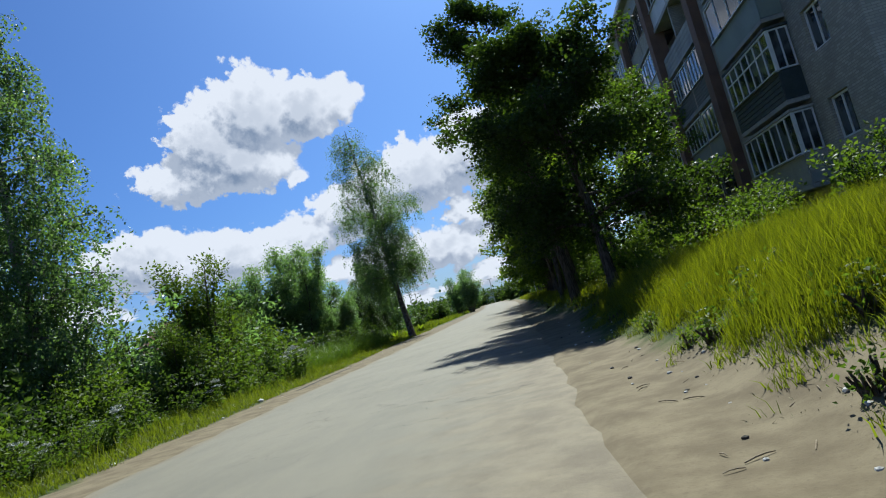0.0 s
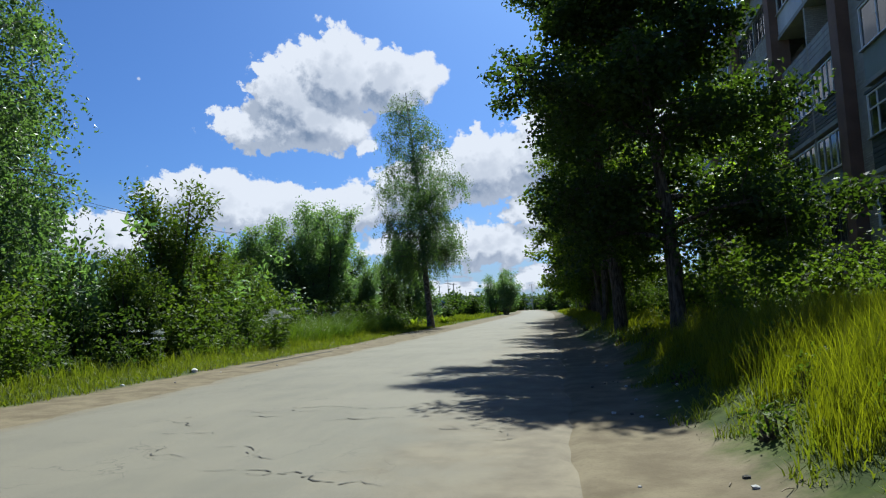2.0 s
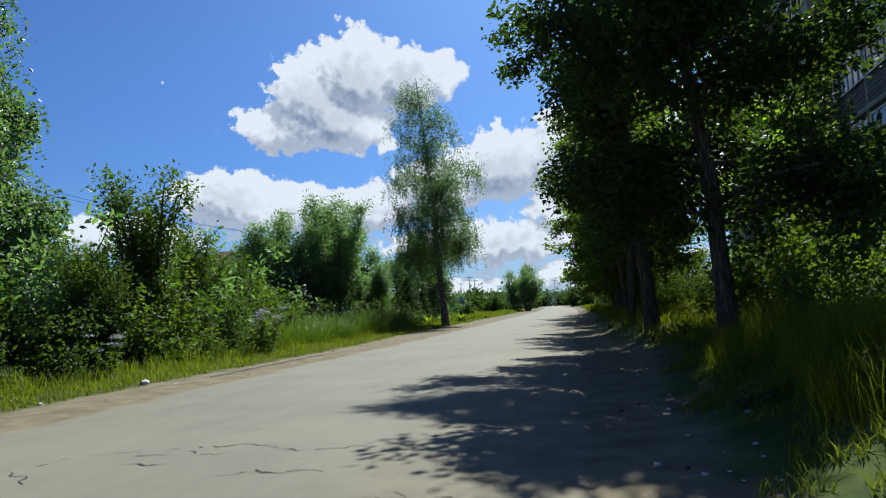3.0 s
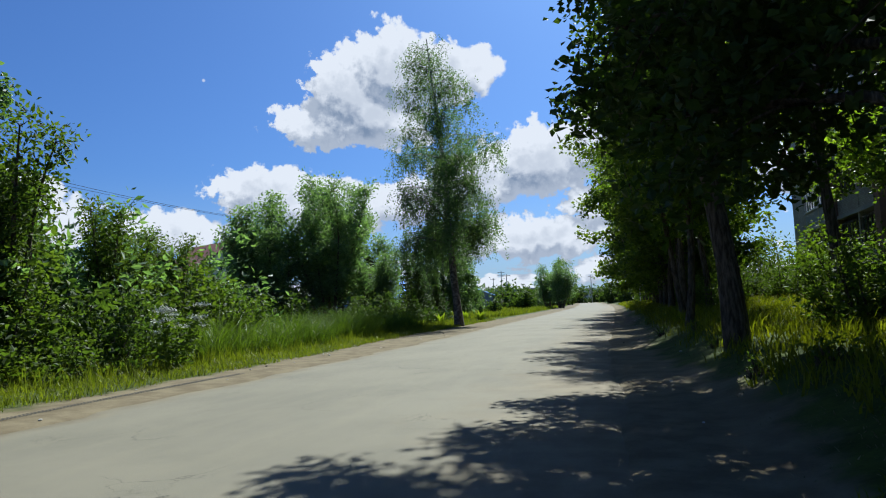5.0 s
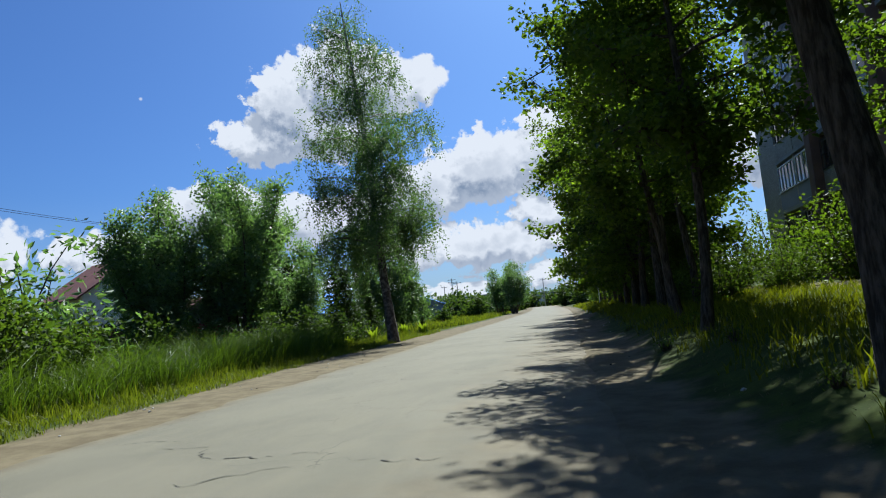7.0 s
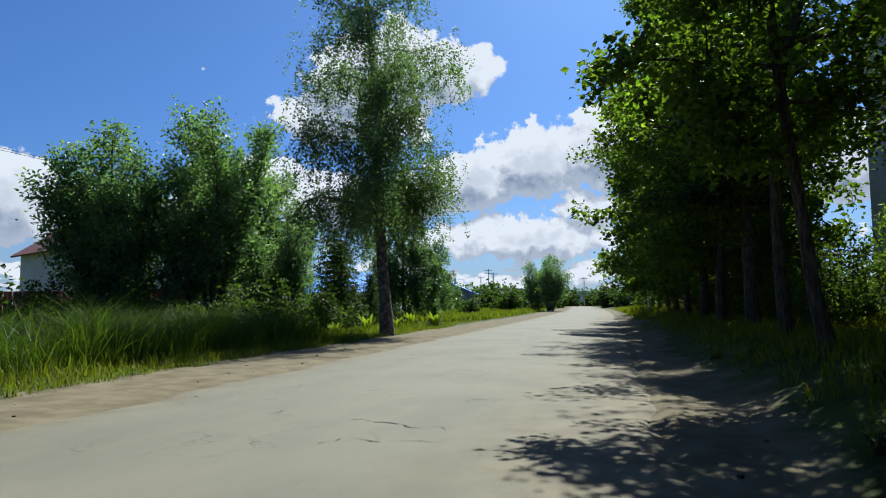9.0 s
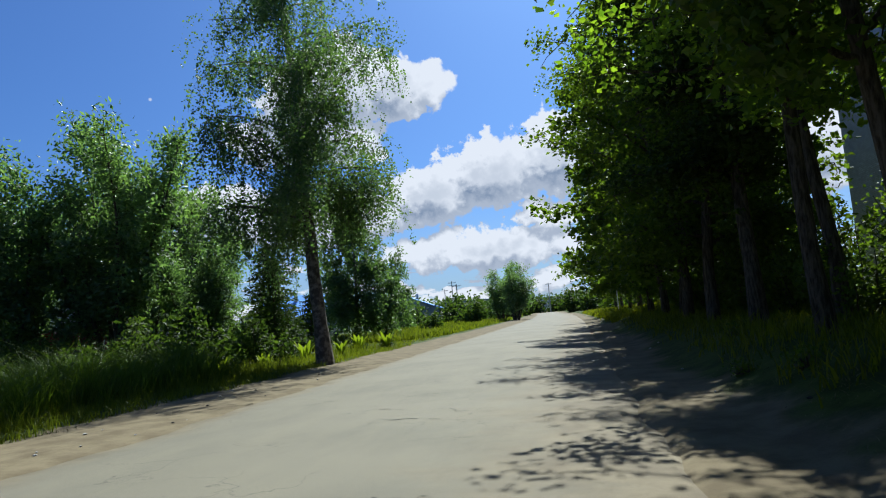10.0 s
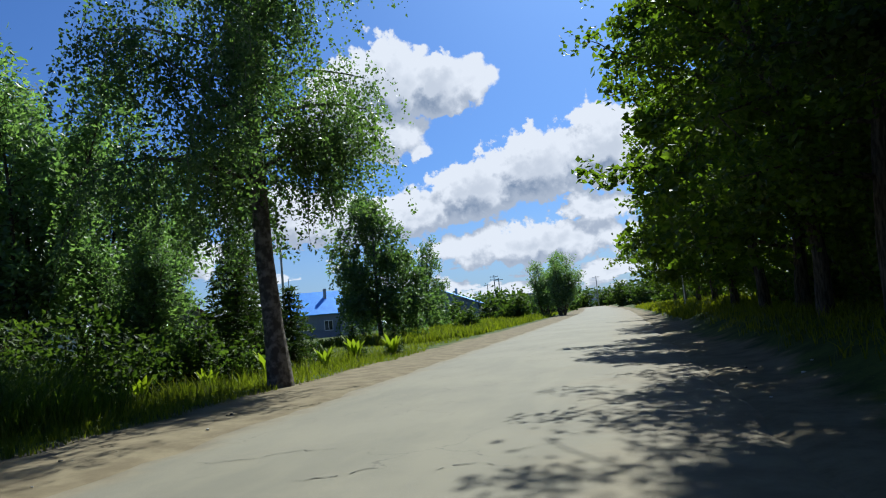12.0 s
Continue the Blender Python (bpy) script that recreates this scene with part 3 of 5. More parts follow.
us, ys = grow(-12, 12, 0.27, 1.2, 3200), grow(-6, 62, 0.55, 1.13, 3200)
U, Y = np.meshgrid(us, ys)
X = U + mid_road(np.clip(Y, -200, 260))
Z = height(X, np.clip(Y, -200, 260)) * (np.abs(Y) < 900)
nu = len(us)
idx = (np.arange(len(ys) - 1)[:, None] * nu + np.arange(nu - 1)).ravel()
ground_mesh = mesh_of("ground", np.stack([X, Y, Z], -1).reshape(-1, 3), np.stack([idx, idx + 1, idx + nu + 1, idx + nu], 1), GROUND, True)
left_dirt = 1.25 + 0.9 * smooth((Y - 22) / 18)
right_dirt = 0.85 + 0.25 * np.sin(Y * 0.4) + 0.9 * (1 - smooth((Y + 2) / 8))
off = np.where(U < 0, -U - half(Y) - left_dirt, U - half(Y) - right_dirt)
foot = np.minimum(np.abs(X - 7.4), 50)
off = np.where((Y > 6) & (Y < 70), np.minimum(off, (foot - 0.75)), off)      # trodden path before the house
off_attr = ground_mesh.attributes.new("off_road", "FLOAT", "POINT")
off_attr.data.foreach_set("value", off.astype(np.float32).ravel())
tagged(new("ground", ground_mesh), "grassy ground with bare sandy road shoulders", "ground", kind="structure")

ry = np.concatenate([np.arange(-40, 90, 0.4), np.arange(90, 400, 4.0)])
rv = np.linspace(-1, 1, 25)
RV, RY = np.meshgrid(rv, ry)
edge = half(RY) + 0.16 * wobble(RY, RV * 0, 1.3) + 0.10 * wobble(RY, RV * 0, 4.4, 1.0) + 0.05 * wobble(RY, RV, 9.0, 2.0)
RX = mid_road(np.minimum(RY, 260)) + RV * edge
RZ = 0.035 - 0.033 * RV ** 2 - 0.09 * (np.abs(RV) > 0.995) + 0.006 * wobble(RX, RY, 0.9)
k = (np.arange(len(ry) - 1)[:, None] * 25 + np.arange(24)).ravel()
road = new("road", mesh_of("road", np.stack([RX, RY, RZ], -1).reshape(-1, 3), np.stack([k, k + 1, k + 26, k + 25], 1), ROAD, True))
edge_attr = road.data.attributes.new("to_edge", "FLOAT", "POINT")
edge_attr.data.foreach_set("value", ((1 - np.abs(RV)) * half(RY) * (0.55 + 1.2 * (RV < 0))).astype(np.float32).ravel())
tagged(road, "sun-bleached dusty grey asphalt road, cracked and patched", "road", kind="structure")


def road_z(x, y):
    v = (x - float(mid_road(y))) / float(half(y))
    return 0.035 - 0.033 * v * v + 0.006 * float(wobble(x, y, 0.9))


def crack(seed, x, y, length, turn, width):
    """A ragged open crack lying across the road."""
    rng = np.random.default_rng(seed)
    n = max(8, int(length / 0.09))
    p, a, V = np.array([x - length / 2 * math.cos(turn), y - length / 2 * math.sin(turn)]), turn, []
    for i in range(n + 1):
        a = turn + 0.35 * (a - turn) + rng.normal() * 0.62
        w = 0.42 * width * (0.25 + rng.random()) * math.sin(math.pi * (i + 0.4) / (n + 0.8)) ** 0.6
        o = np.array([-math.sin(a), math.cos(a)]) * w
        for q in (p - o, p + o):
            V.append((q[0], q[1], road_z(q[0], q[1]) + 0.006))
        p = p + np.array([math.cos(a), math.sin(a)]) * length / n
    F = [(2 * i, 2 * i + 2, 2 * i + 3, 2 * i + 1) for i in range(n) if i in (0, n - 1) or rng.random() > 0.25]
    ob = new("crack", mesh_of("crack", V, F, CRACK))
    ob.parent = road
    return ob


crk = np.random.default_rng(5)
CRACKS = [(0.0, 6.2, 2.6, 0.05, 0.020), (-0.9, 6.9, 2.0, -0.12, 0.028), (-2.5, 10.2, 2.4, 0.0, 0.026), (-1.2, 10.5, 1.8, 0.0, 0.02), (-3.5, 9.6, 1.2, 0.1, 0.02),
          (-5.3, 25.6, 1.1, 0.0, 0.03), (-3.0, 23.7, 1.3, 0.7, 0.022), (-3.3, 25.1, 3.2, 0.02, 0.034), (-4.1, 32.6, 0.6, -0.3, 0.03), (-2.7, 32.4, 1.7, 0.02, 0.03),
          (-3.2, 37.8, 1.0, 0.0, 0.035), (-4.2, 41.8, 0.8, 0.1, 0.035), (-3.6, 40.2, 0.9, 0.5, 0.03), (-5.2, 39.6, 0.8, -0.1, 0.03), (-2.0, 15.4, 1.5, 0.0, 0.02),
          (-2.75, 9.91, 0.58, 0.19, 0.026), (-1.45, 9.49, 0.86, -0.07, 0.026), (-2.60, 7.69, 1.03, -0.62, 0.026), (-1.12, 6.84, 0.76, -0.33, 0.026), (0.04, 6.00, 0.76, 0.00, 0.026),
          (0.67, 6.10, 0.53, 0.37, 0.026), (0.01, 8.85, 1.19, 2.67, 0.026), (-2.50, 10.13, 1.37, -0.27, 0.026), (-1.31, 9.50, 0.74, -0.24, 0.026), (-0.18, 8.90, 0.50, -0.28, 0.026),
          (0.47, 8.37, 0.28, -0.07, 0.026), (-3.06, 8.60, 0.80, -0.50, 0.026), (-1.85, 7.62, 1.19, -0.62, 0.026), (-3.88, 9.84, 0.77, 0.88, 0.026)]
for i, c in enumerate(CRACKS):
    crack(i, *c)
for i in range(36):
    y = float(crk.uniform(-2, 78))
    crack(100 + i, float(mid_road(y)) + float(crk.uniform(-3.0, 2.6)), y, float(crk.uniform(0.5, 2.0)), float(crk.normal() * 0.35), float(crk.uniform(0.012, 0.032)))


# ---- plants ----
def plant(kinds, spots, label, category, group=""):
    """Sets the kinds, built at the origin, and their copies on the ground: spots are (kind, x, y, scale, turn)."""
    used = set()
    for kind, x, y, s, turn in spots:
        m = Matrix.Translation((x, y, float(height(x, y)))) @ Matrix.Rotation(turn, 4, "Z") @ Matrix.Scale(s, 4)
        ob = kinds[kind]
        if kind in used:
            ob = copy_thing(ob, Matrix())
        ob.matrix_basis = m
        used.add(kind)
        tagged(ob, label if isinstance(label, str) else label[kind], category, group)


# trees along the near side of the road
maples = [broad_tree("roadside_tree", 11, 9.6, 3.4, 2.1, 44000, 0.125, BARK, LEAF_SHADED, 0.18, 0.18, shape=0.5),
          broad_tree("roadside_tree", 12, 15.5, 2.7, 3.9, 32000, 0.14, BARK, LEAF_SHADED, 0.20, 0.24, 0.02, shape=0.8),
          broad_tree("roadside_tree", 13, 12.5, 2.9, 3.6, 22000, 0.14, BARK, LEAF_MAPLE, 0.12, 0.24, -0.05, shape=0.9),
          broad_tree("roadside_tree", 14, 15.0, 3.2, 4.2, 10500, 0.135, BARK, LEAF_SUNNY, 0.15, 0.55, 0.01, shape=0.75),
          broad_tree("roadside_tree", 15, 12.5, 4.4, 1.9, 14000, 0.25, BARK, LEAF_MAPLE, 0.19, 0.20, shape=0.6),
          broad_tree("roadside_tree", 16, 13.0, 3.7, 2.2, 11500, 0.27, BARK, LEAF_MAPLE, 0.17, 0.25, shape=0.65),
          broad_tree("roadside_tree", 17, 15.0, 3.5, 2.4, 27000, 0.14, BARK, LEAF_MAPLE, 0.17, 0.24, 0.0, shape=0.7)]
plant(maples, [(0, 3.3, 17.4, 1.03, 0.3), (1, 2.4, 24.0, 1.0, 1.1), (2, 2.0, 31.3, 0.95, 2.0), (3, 4.6, 26.6, 0.85, 0.0), (2, 6.9, 31.5, 0.88, 0.9), (2, 2.2, 36.2, 0.9, 4.4), (3, 2.5, 40.6, 0.95, 4.0), (3, 3.6, 43.4, 1.0, 5.3),
               (1, 2.6, 45.6, 0.95, 0.4), (6, 2.2, 49.2, 1.0, 1.3), (6, 2.0, 53.2, 1.0, 5.0), (4, 2.3, 57.0, 1.0, 3.3), (5, 2.0, 61.0, 1.05, 1.0),
               (4, 1.8, 67.5, 0.9, 0.5), (5, 1.6, 74.5, 0.95, 2.2), (4, 1.3, 83.0, 0.85, 1.5), (5, 1.0, 93.0, 0.8, 0.5), (4, 0.6, 105.0, 0.75, 4.1),
               (5, 6.0, 58.5, 0.95, 2.4), (4, 5.4, 68.0, 0.9, 2.9)],
      ["dense dark-green leafy tree, low skirted, on the verge", "tall narrow dark-green leafy roadside tree with a stout trunk",
       "slender leaning leafy tree with a thin trunk on the verge", "open-crowned tree with sunlit yellow-green leaves and a thin trunk",
       "broad dense dark-green leafy tree overhanging the road", "tall dense leafy tree in the roadside row", "broad leafy tree with boughs reaching over the road"], "tree", "trees along the road")

# birches
birches = [birch_tree("birch_tree", 21, 19.0, 3.2, 4.9, 4400, 0.096, 0.25, lean=0.005, bare_top=1.0, per=24, fall=1.3),
           birch_tree("birch_tree", 22, 19.0, 2.4, 3.0, 4200, 0.115, 0.24, bare_top=0.1),
           birch_tree("birch_tree", 23, 10.5, 2.9, 1.7, 2600, 0.19, 0.17),
           birch_tree("birch_tree", 24, 9.0, 1.6, 1.0, 1000, 0.17, 0.10)]
plant(birches, [(0, -9.9, 50.5, 1.0, 2.2), (1, -15.2, 17.3, 1.05, 0.6), (2, -43.5, 46.0, 2.1, 2.0), (2, -19.9, 80.5, 1.08, 0.0), (3, -24.0, 103.0, 1.15, 1.0)],
      ["tall weeping birch with a dark fissured trunk at the roadside", "large weeping birch with long hanging leafy twigs",
       "round-crowned weeping birch standing in mown grass", "slim young birch beside the meadow"], "tree", "birches")

# willows behind the reeds
willows = [willow_tree("willow", 31, 10.8, 3.9, 27000, 0.215, LEAF_WILLOW), willow_tree("willow", 32, 9.4, 3.3, 22000, 0.205, LEAF_WILLOW),
           willow_tree("willow", 33, 7.2, 1.05, 10500, 0.16, LEAF_BUSH), willow_tree("willow", 34, 7.6, 3.1, 13500, 0.23, LEAF_WILLOW)]
plant(willows, [(0, -18.6, 51.0, 0.94, 0.0), (1, -22.0, 49.5, 0.98, 1.0), (1, -26.3, 53.5, 0.92, 3.3), (1, -16.6, 53.5, 0.62, 2.6), (0, -20.8, 56.0, 0.95, 4.0),
                (2, -12.2, 19.8, 0.55, 0.3), (2, -12.9, 23.0, 0.94, 2.0), (2, -14.2, 27.6, 0.75, 1.0), (2, -15.0, 31.0, 0.66, 3.0), (3, -17.5, 31.5, 0.62, 1.2),
                (3, -13.0, 126.0, 1.08, 0.0), (3, -15.6, 129.0, 0.98, 1.9)],
      ["many-stemmed grey-green willow with a rounded feathery crown", "many-stemmed grey-green willow in a clump",
       "slender upright young willow above the bushes", "low bushy willow with pale leaves"], "tree", "willows")

# bushes along the far verge
bushes = [shrub("bush", 41, 3.0, 1.7, 6400, 0.14, LEAF_BUSH), shrub("bush", 42, 2.6, 1.8, 6400, 0.135, LEAF_DARK),
          shrub("bush", 43, 3.6, 1.8, 4200, 0.195, LEAF_WILLOW, 0.42), shrub("bush", 44, 1.7, 1.3, 4200, 0.10, LEAF_BUSH), shrub("bush", 45, 3.0, 1.9, 1200, 0.40, LEAF_DARK),
          shrub("bush", 46, 3.1, 1.9, 3200, 0.20, LEAF_DARK)]
bush_at = []
brng = np.random.default_rng(8)
for y in np.arange(3.5, 35.0, 1.6):
    edge_x = -10.2 - 0.055 * y - (0.9 if y > 26 else 0.0)
    tall = 1.0 + 0.22 * (y > 21)
    bush_at.append((int(brng.choice([0, 0, 1, 1])), edge_x - 1.1 + brng.normal() * 0.35, y + brng.normal() * 0.3, brng.uniform(0.74, 1.0) * tall, brng.uniform(0, 6)))
    bush_at.append((int(brng.choice([5, 5, 2])), edge_x - 3.1 + brng.normal() * 0.5, y + brng.normal() * 0.5, brng.uniform(0.95, 1.25) * tall, brng.uniform(0, 6)))
    if brng.random() < 0.5:
        bush_at.append((3, edge_x + 0.2 + brng.normal() * 0.2, y, brng.uniform(0.6, 0.95), brng.uniform(0, 6)))
for y in np.arange(9.0, 34.0, 4.2):
    bush_at.append((5, -16.8 - 0.04 * y + brng.normal() * 0.7, y, brng.uniform(1.15, 1.35), brng.uniform(0, 6)))
for y in np.arange(46.5, 50, 3.0):
    bush_at.append((int(brng.integers(3)), -19.5 + brng.normal(), y, brng.uniform(0.75, 1.0), brng.uniform(0, 6)))
for x, y, s in ((-14.6, 49.6, 1.0), (-18.2, 46.8, 0.95), (-21.0, 45.4, 1.0), (-15.6, 47.6, 0.9), (-14.6, 51.6, 0.8), (-16.8, 49.3, 0.9), (-19.5, 48.0, 0.9), (-22.5, 46.6, 0.9), (-17.6, 55.5, 0.9), (-13.6, 53.0, 0.8), (-15.2, 55.6, 1.0)):
    bush_at.append((5, x, y, s * 0.9, brng.uniform(0, 6)))
for x, y, k in ((-22, 138, 1.5), (-27, 146, 1.8), (-33, 141, 1.4), (-18, 152, 1.4), (-38, 156, 2.0), (-46, 150, 1.8), (-24, 168, 1.8), (-31, 176, 2.2), (-42, 182, 2.2), (-55, 176, 2.4), (-64, 190, 2.6), (-20, 190, 1.7),
                (-28, 205, 2.2), (-50, 215, 2.5), (5, 128, 1.6), (-12, 255, 2.2), (-24, 268, 2.6), (-17, 275, 2.4), (-30, 258, 2.4), (-38, 264, 2.6), (2, 142, 1.8), (-2, 160, 1.8), (-6, 180, 1.9), (-27, 112, 1.0), (-30, 118, 1.1), (-19.5, 101, 0.8)):
    bush_at.append((4, x, y, k, brng.uniform(0, 6)))
plant(bushes, bush_at, ["leafy yellow-green bush on the far verge", "dense dark-green bush on the far verge", "tall bush with narrow grey-green leaves", "low spreading bright-green bush", "dark rounded bush far along the road", "tall dark-green bush behind the verge"], "bush", "bushes beyond the road")

# shrubs between the trees and the house
yard = [shrub("shrub", 51, 2.4, 1.4, 2900, 0.15, LEAF_BUSH), shrub("shrub", 52, 3.4, 1.6, 3200, 0.155, LEAF_MAPLE), shrub("shrub", 53, 3.2, 1.7, 3600, 0.15, LEAF_BUSH)]
yard_at = [(0, 8.6, 19.2, 0.9, 0.0), (0, 7.6, 16.5, 0.75, 1.0), (1, 8.6, 26.0, 0.95, 2.0), (1, 9.4, 31.0, 1.0, 3.0), (0, 9.2, 13.6, 0.9, 4.0), (1, 7.0, 23.6, 0.8, 1.7), (0, 4.9, 18.6, 1.0, 2.7), (1, 5.2, 21.4, 0.6, 0.9), (0, 4.6, 16.6, 0.7, 3.7), (0, 4.4, 24.4, 0.7, 2.9),
           (1, 9.0, 37.0, 0.8, 0.7), (1, 8.8, 43.0, 1.05, 4.4), (1, 8.4, 50.0, 1.1, 2.9), (0, 5.0, 52.0, 1.0, 3.9), (1, 7.8, 58.0, 1.1, 5.5),
           (1, 5.6, 68.0, 1.2, 0.4), (0, 4.0, 73.0, 1.1, 1.4), (1, 4.6, 81.0, 1.2, 2.4), (1, 4.0, 91.0, 1.2, 3.1), (1, 3.6, 101.0, 1.2, 4.1), (0, 4.0, 47.5, 0.7, 2.2), (0, 3.4, 59.3, 0.75, 1.1),
           (2, 4.2, 43.4, 0.75, 0.3), (2, 4.4, 48.8, 1.0, 2.3), (2, 4.2, 51.6, 1.05, 3.3), (2, 4.0, 55.0, 1.05, 4.3), (2, 3.8, 58.6, 1.05, 5.3), (2, 3.6, 63.0, 1.05, 0.8), (2, 6.6, 43.5, 0.7, 1.8)]
plant(yard, yard_at, ["leafy bright-green shrub in the long grass", "tall leafy shrub before the brick house", "dense green shrub in the shade under the trees"], "shrub", "shrubs before the house")

# weeds along the foot of the bank
weeds = [shrub("weed", 71, 0.30, 0.20, 170, 0.06, LEAF_BUSH), shrub("weed", 72, 0.36, 0.16, 150, 0.055, LEAF_BUSH)]
weed_at = []
for i in range(40):
    y = float(brng.uniform(-2.5, 15)) if i < 28 else float(brng.uniform(15, 45))
    weed_at.append((i % 2, float(mid_road(y)) + float(half(y)) + float(brng.uniform(1.15, 2.6)), y, brng.uniform(0.6, 1.15), brng.uniform(0, 6)))
plant(weeds, weed_at, ["low broad-leaved weed at the foot of the bank", "upright leafy weed in the grass"], "weed", "weeds on the verge")

# firs behind the birch
firs = [fir_tree("fir_tree", 61, 4.6, 1.7), fir_tree("fir_tree", 62, 3.4, 1.4)]
plant(firs, [(0, -13.9, 54.8, 1.05, 0.0), (1, -13.3, 57.0, 0.95, 1.0), (0, -15.8, 58.0, 1.3, 2.0), (1, -11.8, 58.6, 0.42, 0.5), (1, -11.0, 60.5, 0.36, 4.0), (0, -17.8, 55.5, 1.2, 1.5)],
      "young dark-green fir with drooping boughs", "fir tree", "young firs")


def fern(seed):
    """A shuttlecock of upright fronds."""
    rng = np.random.default_rng(seed)
    ob = empty("fern")
    for i in range(11):
        a = i * 0.571 + rng.normal() * 0.1
        d = np.array([math.cos(a), math.sin(a), 0])
        n, V, F = 9, [], []
        h = rng.uniform(0.75, 1.05)
        for j in range(n + 1):
            t = j / n
            c = d * (0.06 + 0.34 * t ** 1.8) + np.array([0, 0, h * (t - 0.12 * t ** 4)])
            w = 0.10 * math.sin(math.pi * (0.08 + 0.9 * t)) ** 0.8
            side = np.array([-d[1], d[0], 0]) * w
            k = 3 * j
            V += [c - side + d * 0.03, c, c + side + d * 0.03]
            if j:
                F += [(k - 3, k - 2, k + 1, k), (k - 2, k - 1, k + 2, k + 1)]
        f = new("frond", mesh_of("frond", V, F, LEAF_FERN, True))
        f.parent = ob
    return ob


ferns = [fern(3)]
plant(ferns, [(0, -11.9, 53.2, 1.0, 0.0), (0, -12.7, 51.6, 0.8, 1.0), (0, -13.6, 50.2, 0.8, 2.0), (0, -11.4, 55.6, 0.85, 3.0), (0, -11.6, 58.2, 1.05, 4.0), (0, -10.9, 60.0, 0.95, 5.0), (0, -14.4, 52.4, 0.9, 0.7),
              (0, -12.2, 59.5, 0.8, 2.2)], "bright yellow-green fern standing in the grass", "fern", "ferns by the birch")


def umbel(seed, h, heads):
    """A tall herb with flat white flower heads."""
    rng = np.random.default_rng(seed)
    ob = empty("white_flowering_herb")
    stems, at, flowers = [], [], []
    for i in range(heads):
        a = rng.uniform(0, 6.28)
        line = bend(rng, (math.cos(a) * 0.1, math.sin(a) * 0.1, -0.05), (math.cos(a) * 0.35, math.sin(a) * 0.35, 1), h * rng.uniform(0.6, 1.0), 5, 0, 0.08)
        stems.append((line, [0.012, 0.011, 0.009, 0.007, 0.006, 0.005], 4))
        at += [line[j] + rng.normal(size=3) * 0.08 for j in (1, 2, 2, 3, 3, 4) for _ in range(5)]
        flowers.append(line[-1] + rng.normal(size=(46, 3)) * (0.10, 0.10, 0.022))
    v, f = tubes(stems)
    s = tagged(new("stalk", mesh_of("stalk", v, f, REED)), kind="stuff")
    s.parent = ob
    v, f = leaf_arrays(rng, np.array(at), 0.16, 0.5, 0.2, 0.4)
    l = tagged(new("foliage", mesh_of("foliage", v, f, LEAF_BUSH)), kind="stuff")
    l.parent = ob
    v, f = leaf_arrays(rng, np.concatenate(flowers), 0.045, 0.9, -0.4, 0.2)
    b = tagged(new("blossom", mesh_of("blossom", v, f, BLOSSOM)), kind="stuff")
    b.parent = ob
    return ob


herbs = [umbel(5, 1.75, 11)]
plant(herbs, [(0, -9.9, 25.0, 1.0, 0.0), (0, -10.3, 25.7, 0.85, 2.0), (0, -10.0, 12.2, 0.7, 1.0), (0, -10.4, 18.4, 0.7, 3.0), (0, -9.9, 9.6, 0.6, 4.0)],
      "tall herb with flat white flower heads", "wild flower", "white flowering herbs")

# grass
grng = np.random.default_rng(77)


def scatter(n, y0, y1, d0, d1, side, crowd=1.0):
    """Points beside the road: d0 to d1 metres out from its edge, crowded towards y0."""
    y = y0 + (y1 - y0) * grng.random(n) ** crowd
    d = d0 + (d1 - d0) * grng.random(n)
    x = mid_road(y) + side * (half(y) + d)
    return np.column_stack([x, y]), y, d


def meadow(name, label, n, y0, y1, d0, d1, side, h, w, mat, lean=0.35, crowd=1.0, ragged=0.5, thin=None):
    xy, y, d = scatter(n, y0, y1, d0, d1, side, crowd)
    keep = (d - d0) > ragged * (0.5 + 0.5 * wobble(xy[:, 0], xy[:, 1], 2.1, 4.0)) * 1.2
    if thin is not None:
        keep &= thin(xy[:, 0], xy[:, 1], d)
    xy, d = xy[keep], d[keep]
    tuft = 0.75 + 0.35 * wobble(xy[:, 0], xy[:, 1], 1.9, 1.0) + 0.2 * smooth((d - d0) / 1.5)
    tuft = tuft * (0.9 + 0.3 * wobble(xy[:, 0], xy[:, 1], 5.3, 2.0))
    if h > 0.6 and side > 0:
        tuft = tuft * (0.35 + 0.65 * smooth((d - d0) / 1.3))
    ob = blades(name, grng, xy, height(xy[:, 0], xy[:, 1]), h * tuft, w, mat, lean)
    return tagged(ob, label, "grass", kind="stuff")


def left_lip(y):
    return 1.25 + 0.9 * smooth((y - 22) / 18)


meadow("verge_grass", "short sunlit grass on the far verge", 46000, -4, 62, 1.0, 4.2, -1, 0.24, 0.010, BLADE_LOW, 0.6, 1.25, 0.5, lambda x, y, d: d > left_lip(y) - 0.1)
meadow("verge_grass", "long grass under the bushes", 22000, -2, 60, 2.6, 6.0, -1, 0.55, 0.011, BLADE_LOW, 0.4, 1.1)
meadow("lawn_grass", "mown grass behind the birch", 30000, 46, 125, 2.4, 16.0, -1, 0.20, 0.024, BLADE_LOW, 0.6, 1.5)
meadow("meadow_grass", "long meadow grass far along the road", 16000, 75, 200, 2.5, 14.0, -1, 0.65, 0.05, BLADE_LOW, 0.4, 1.6)
meadow("reeds", "dense tall green reeds in the ditch", 30000, 27, 47, 3.2, 8.6, -1, 1.5, 0.011, REED, 0.85, 1.0)
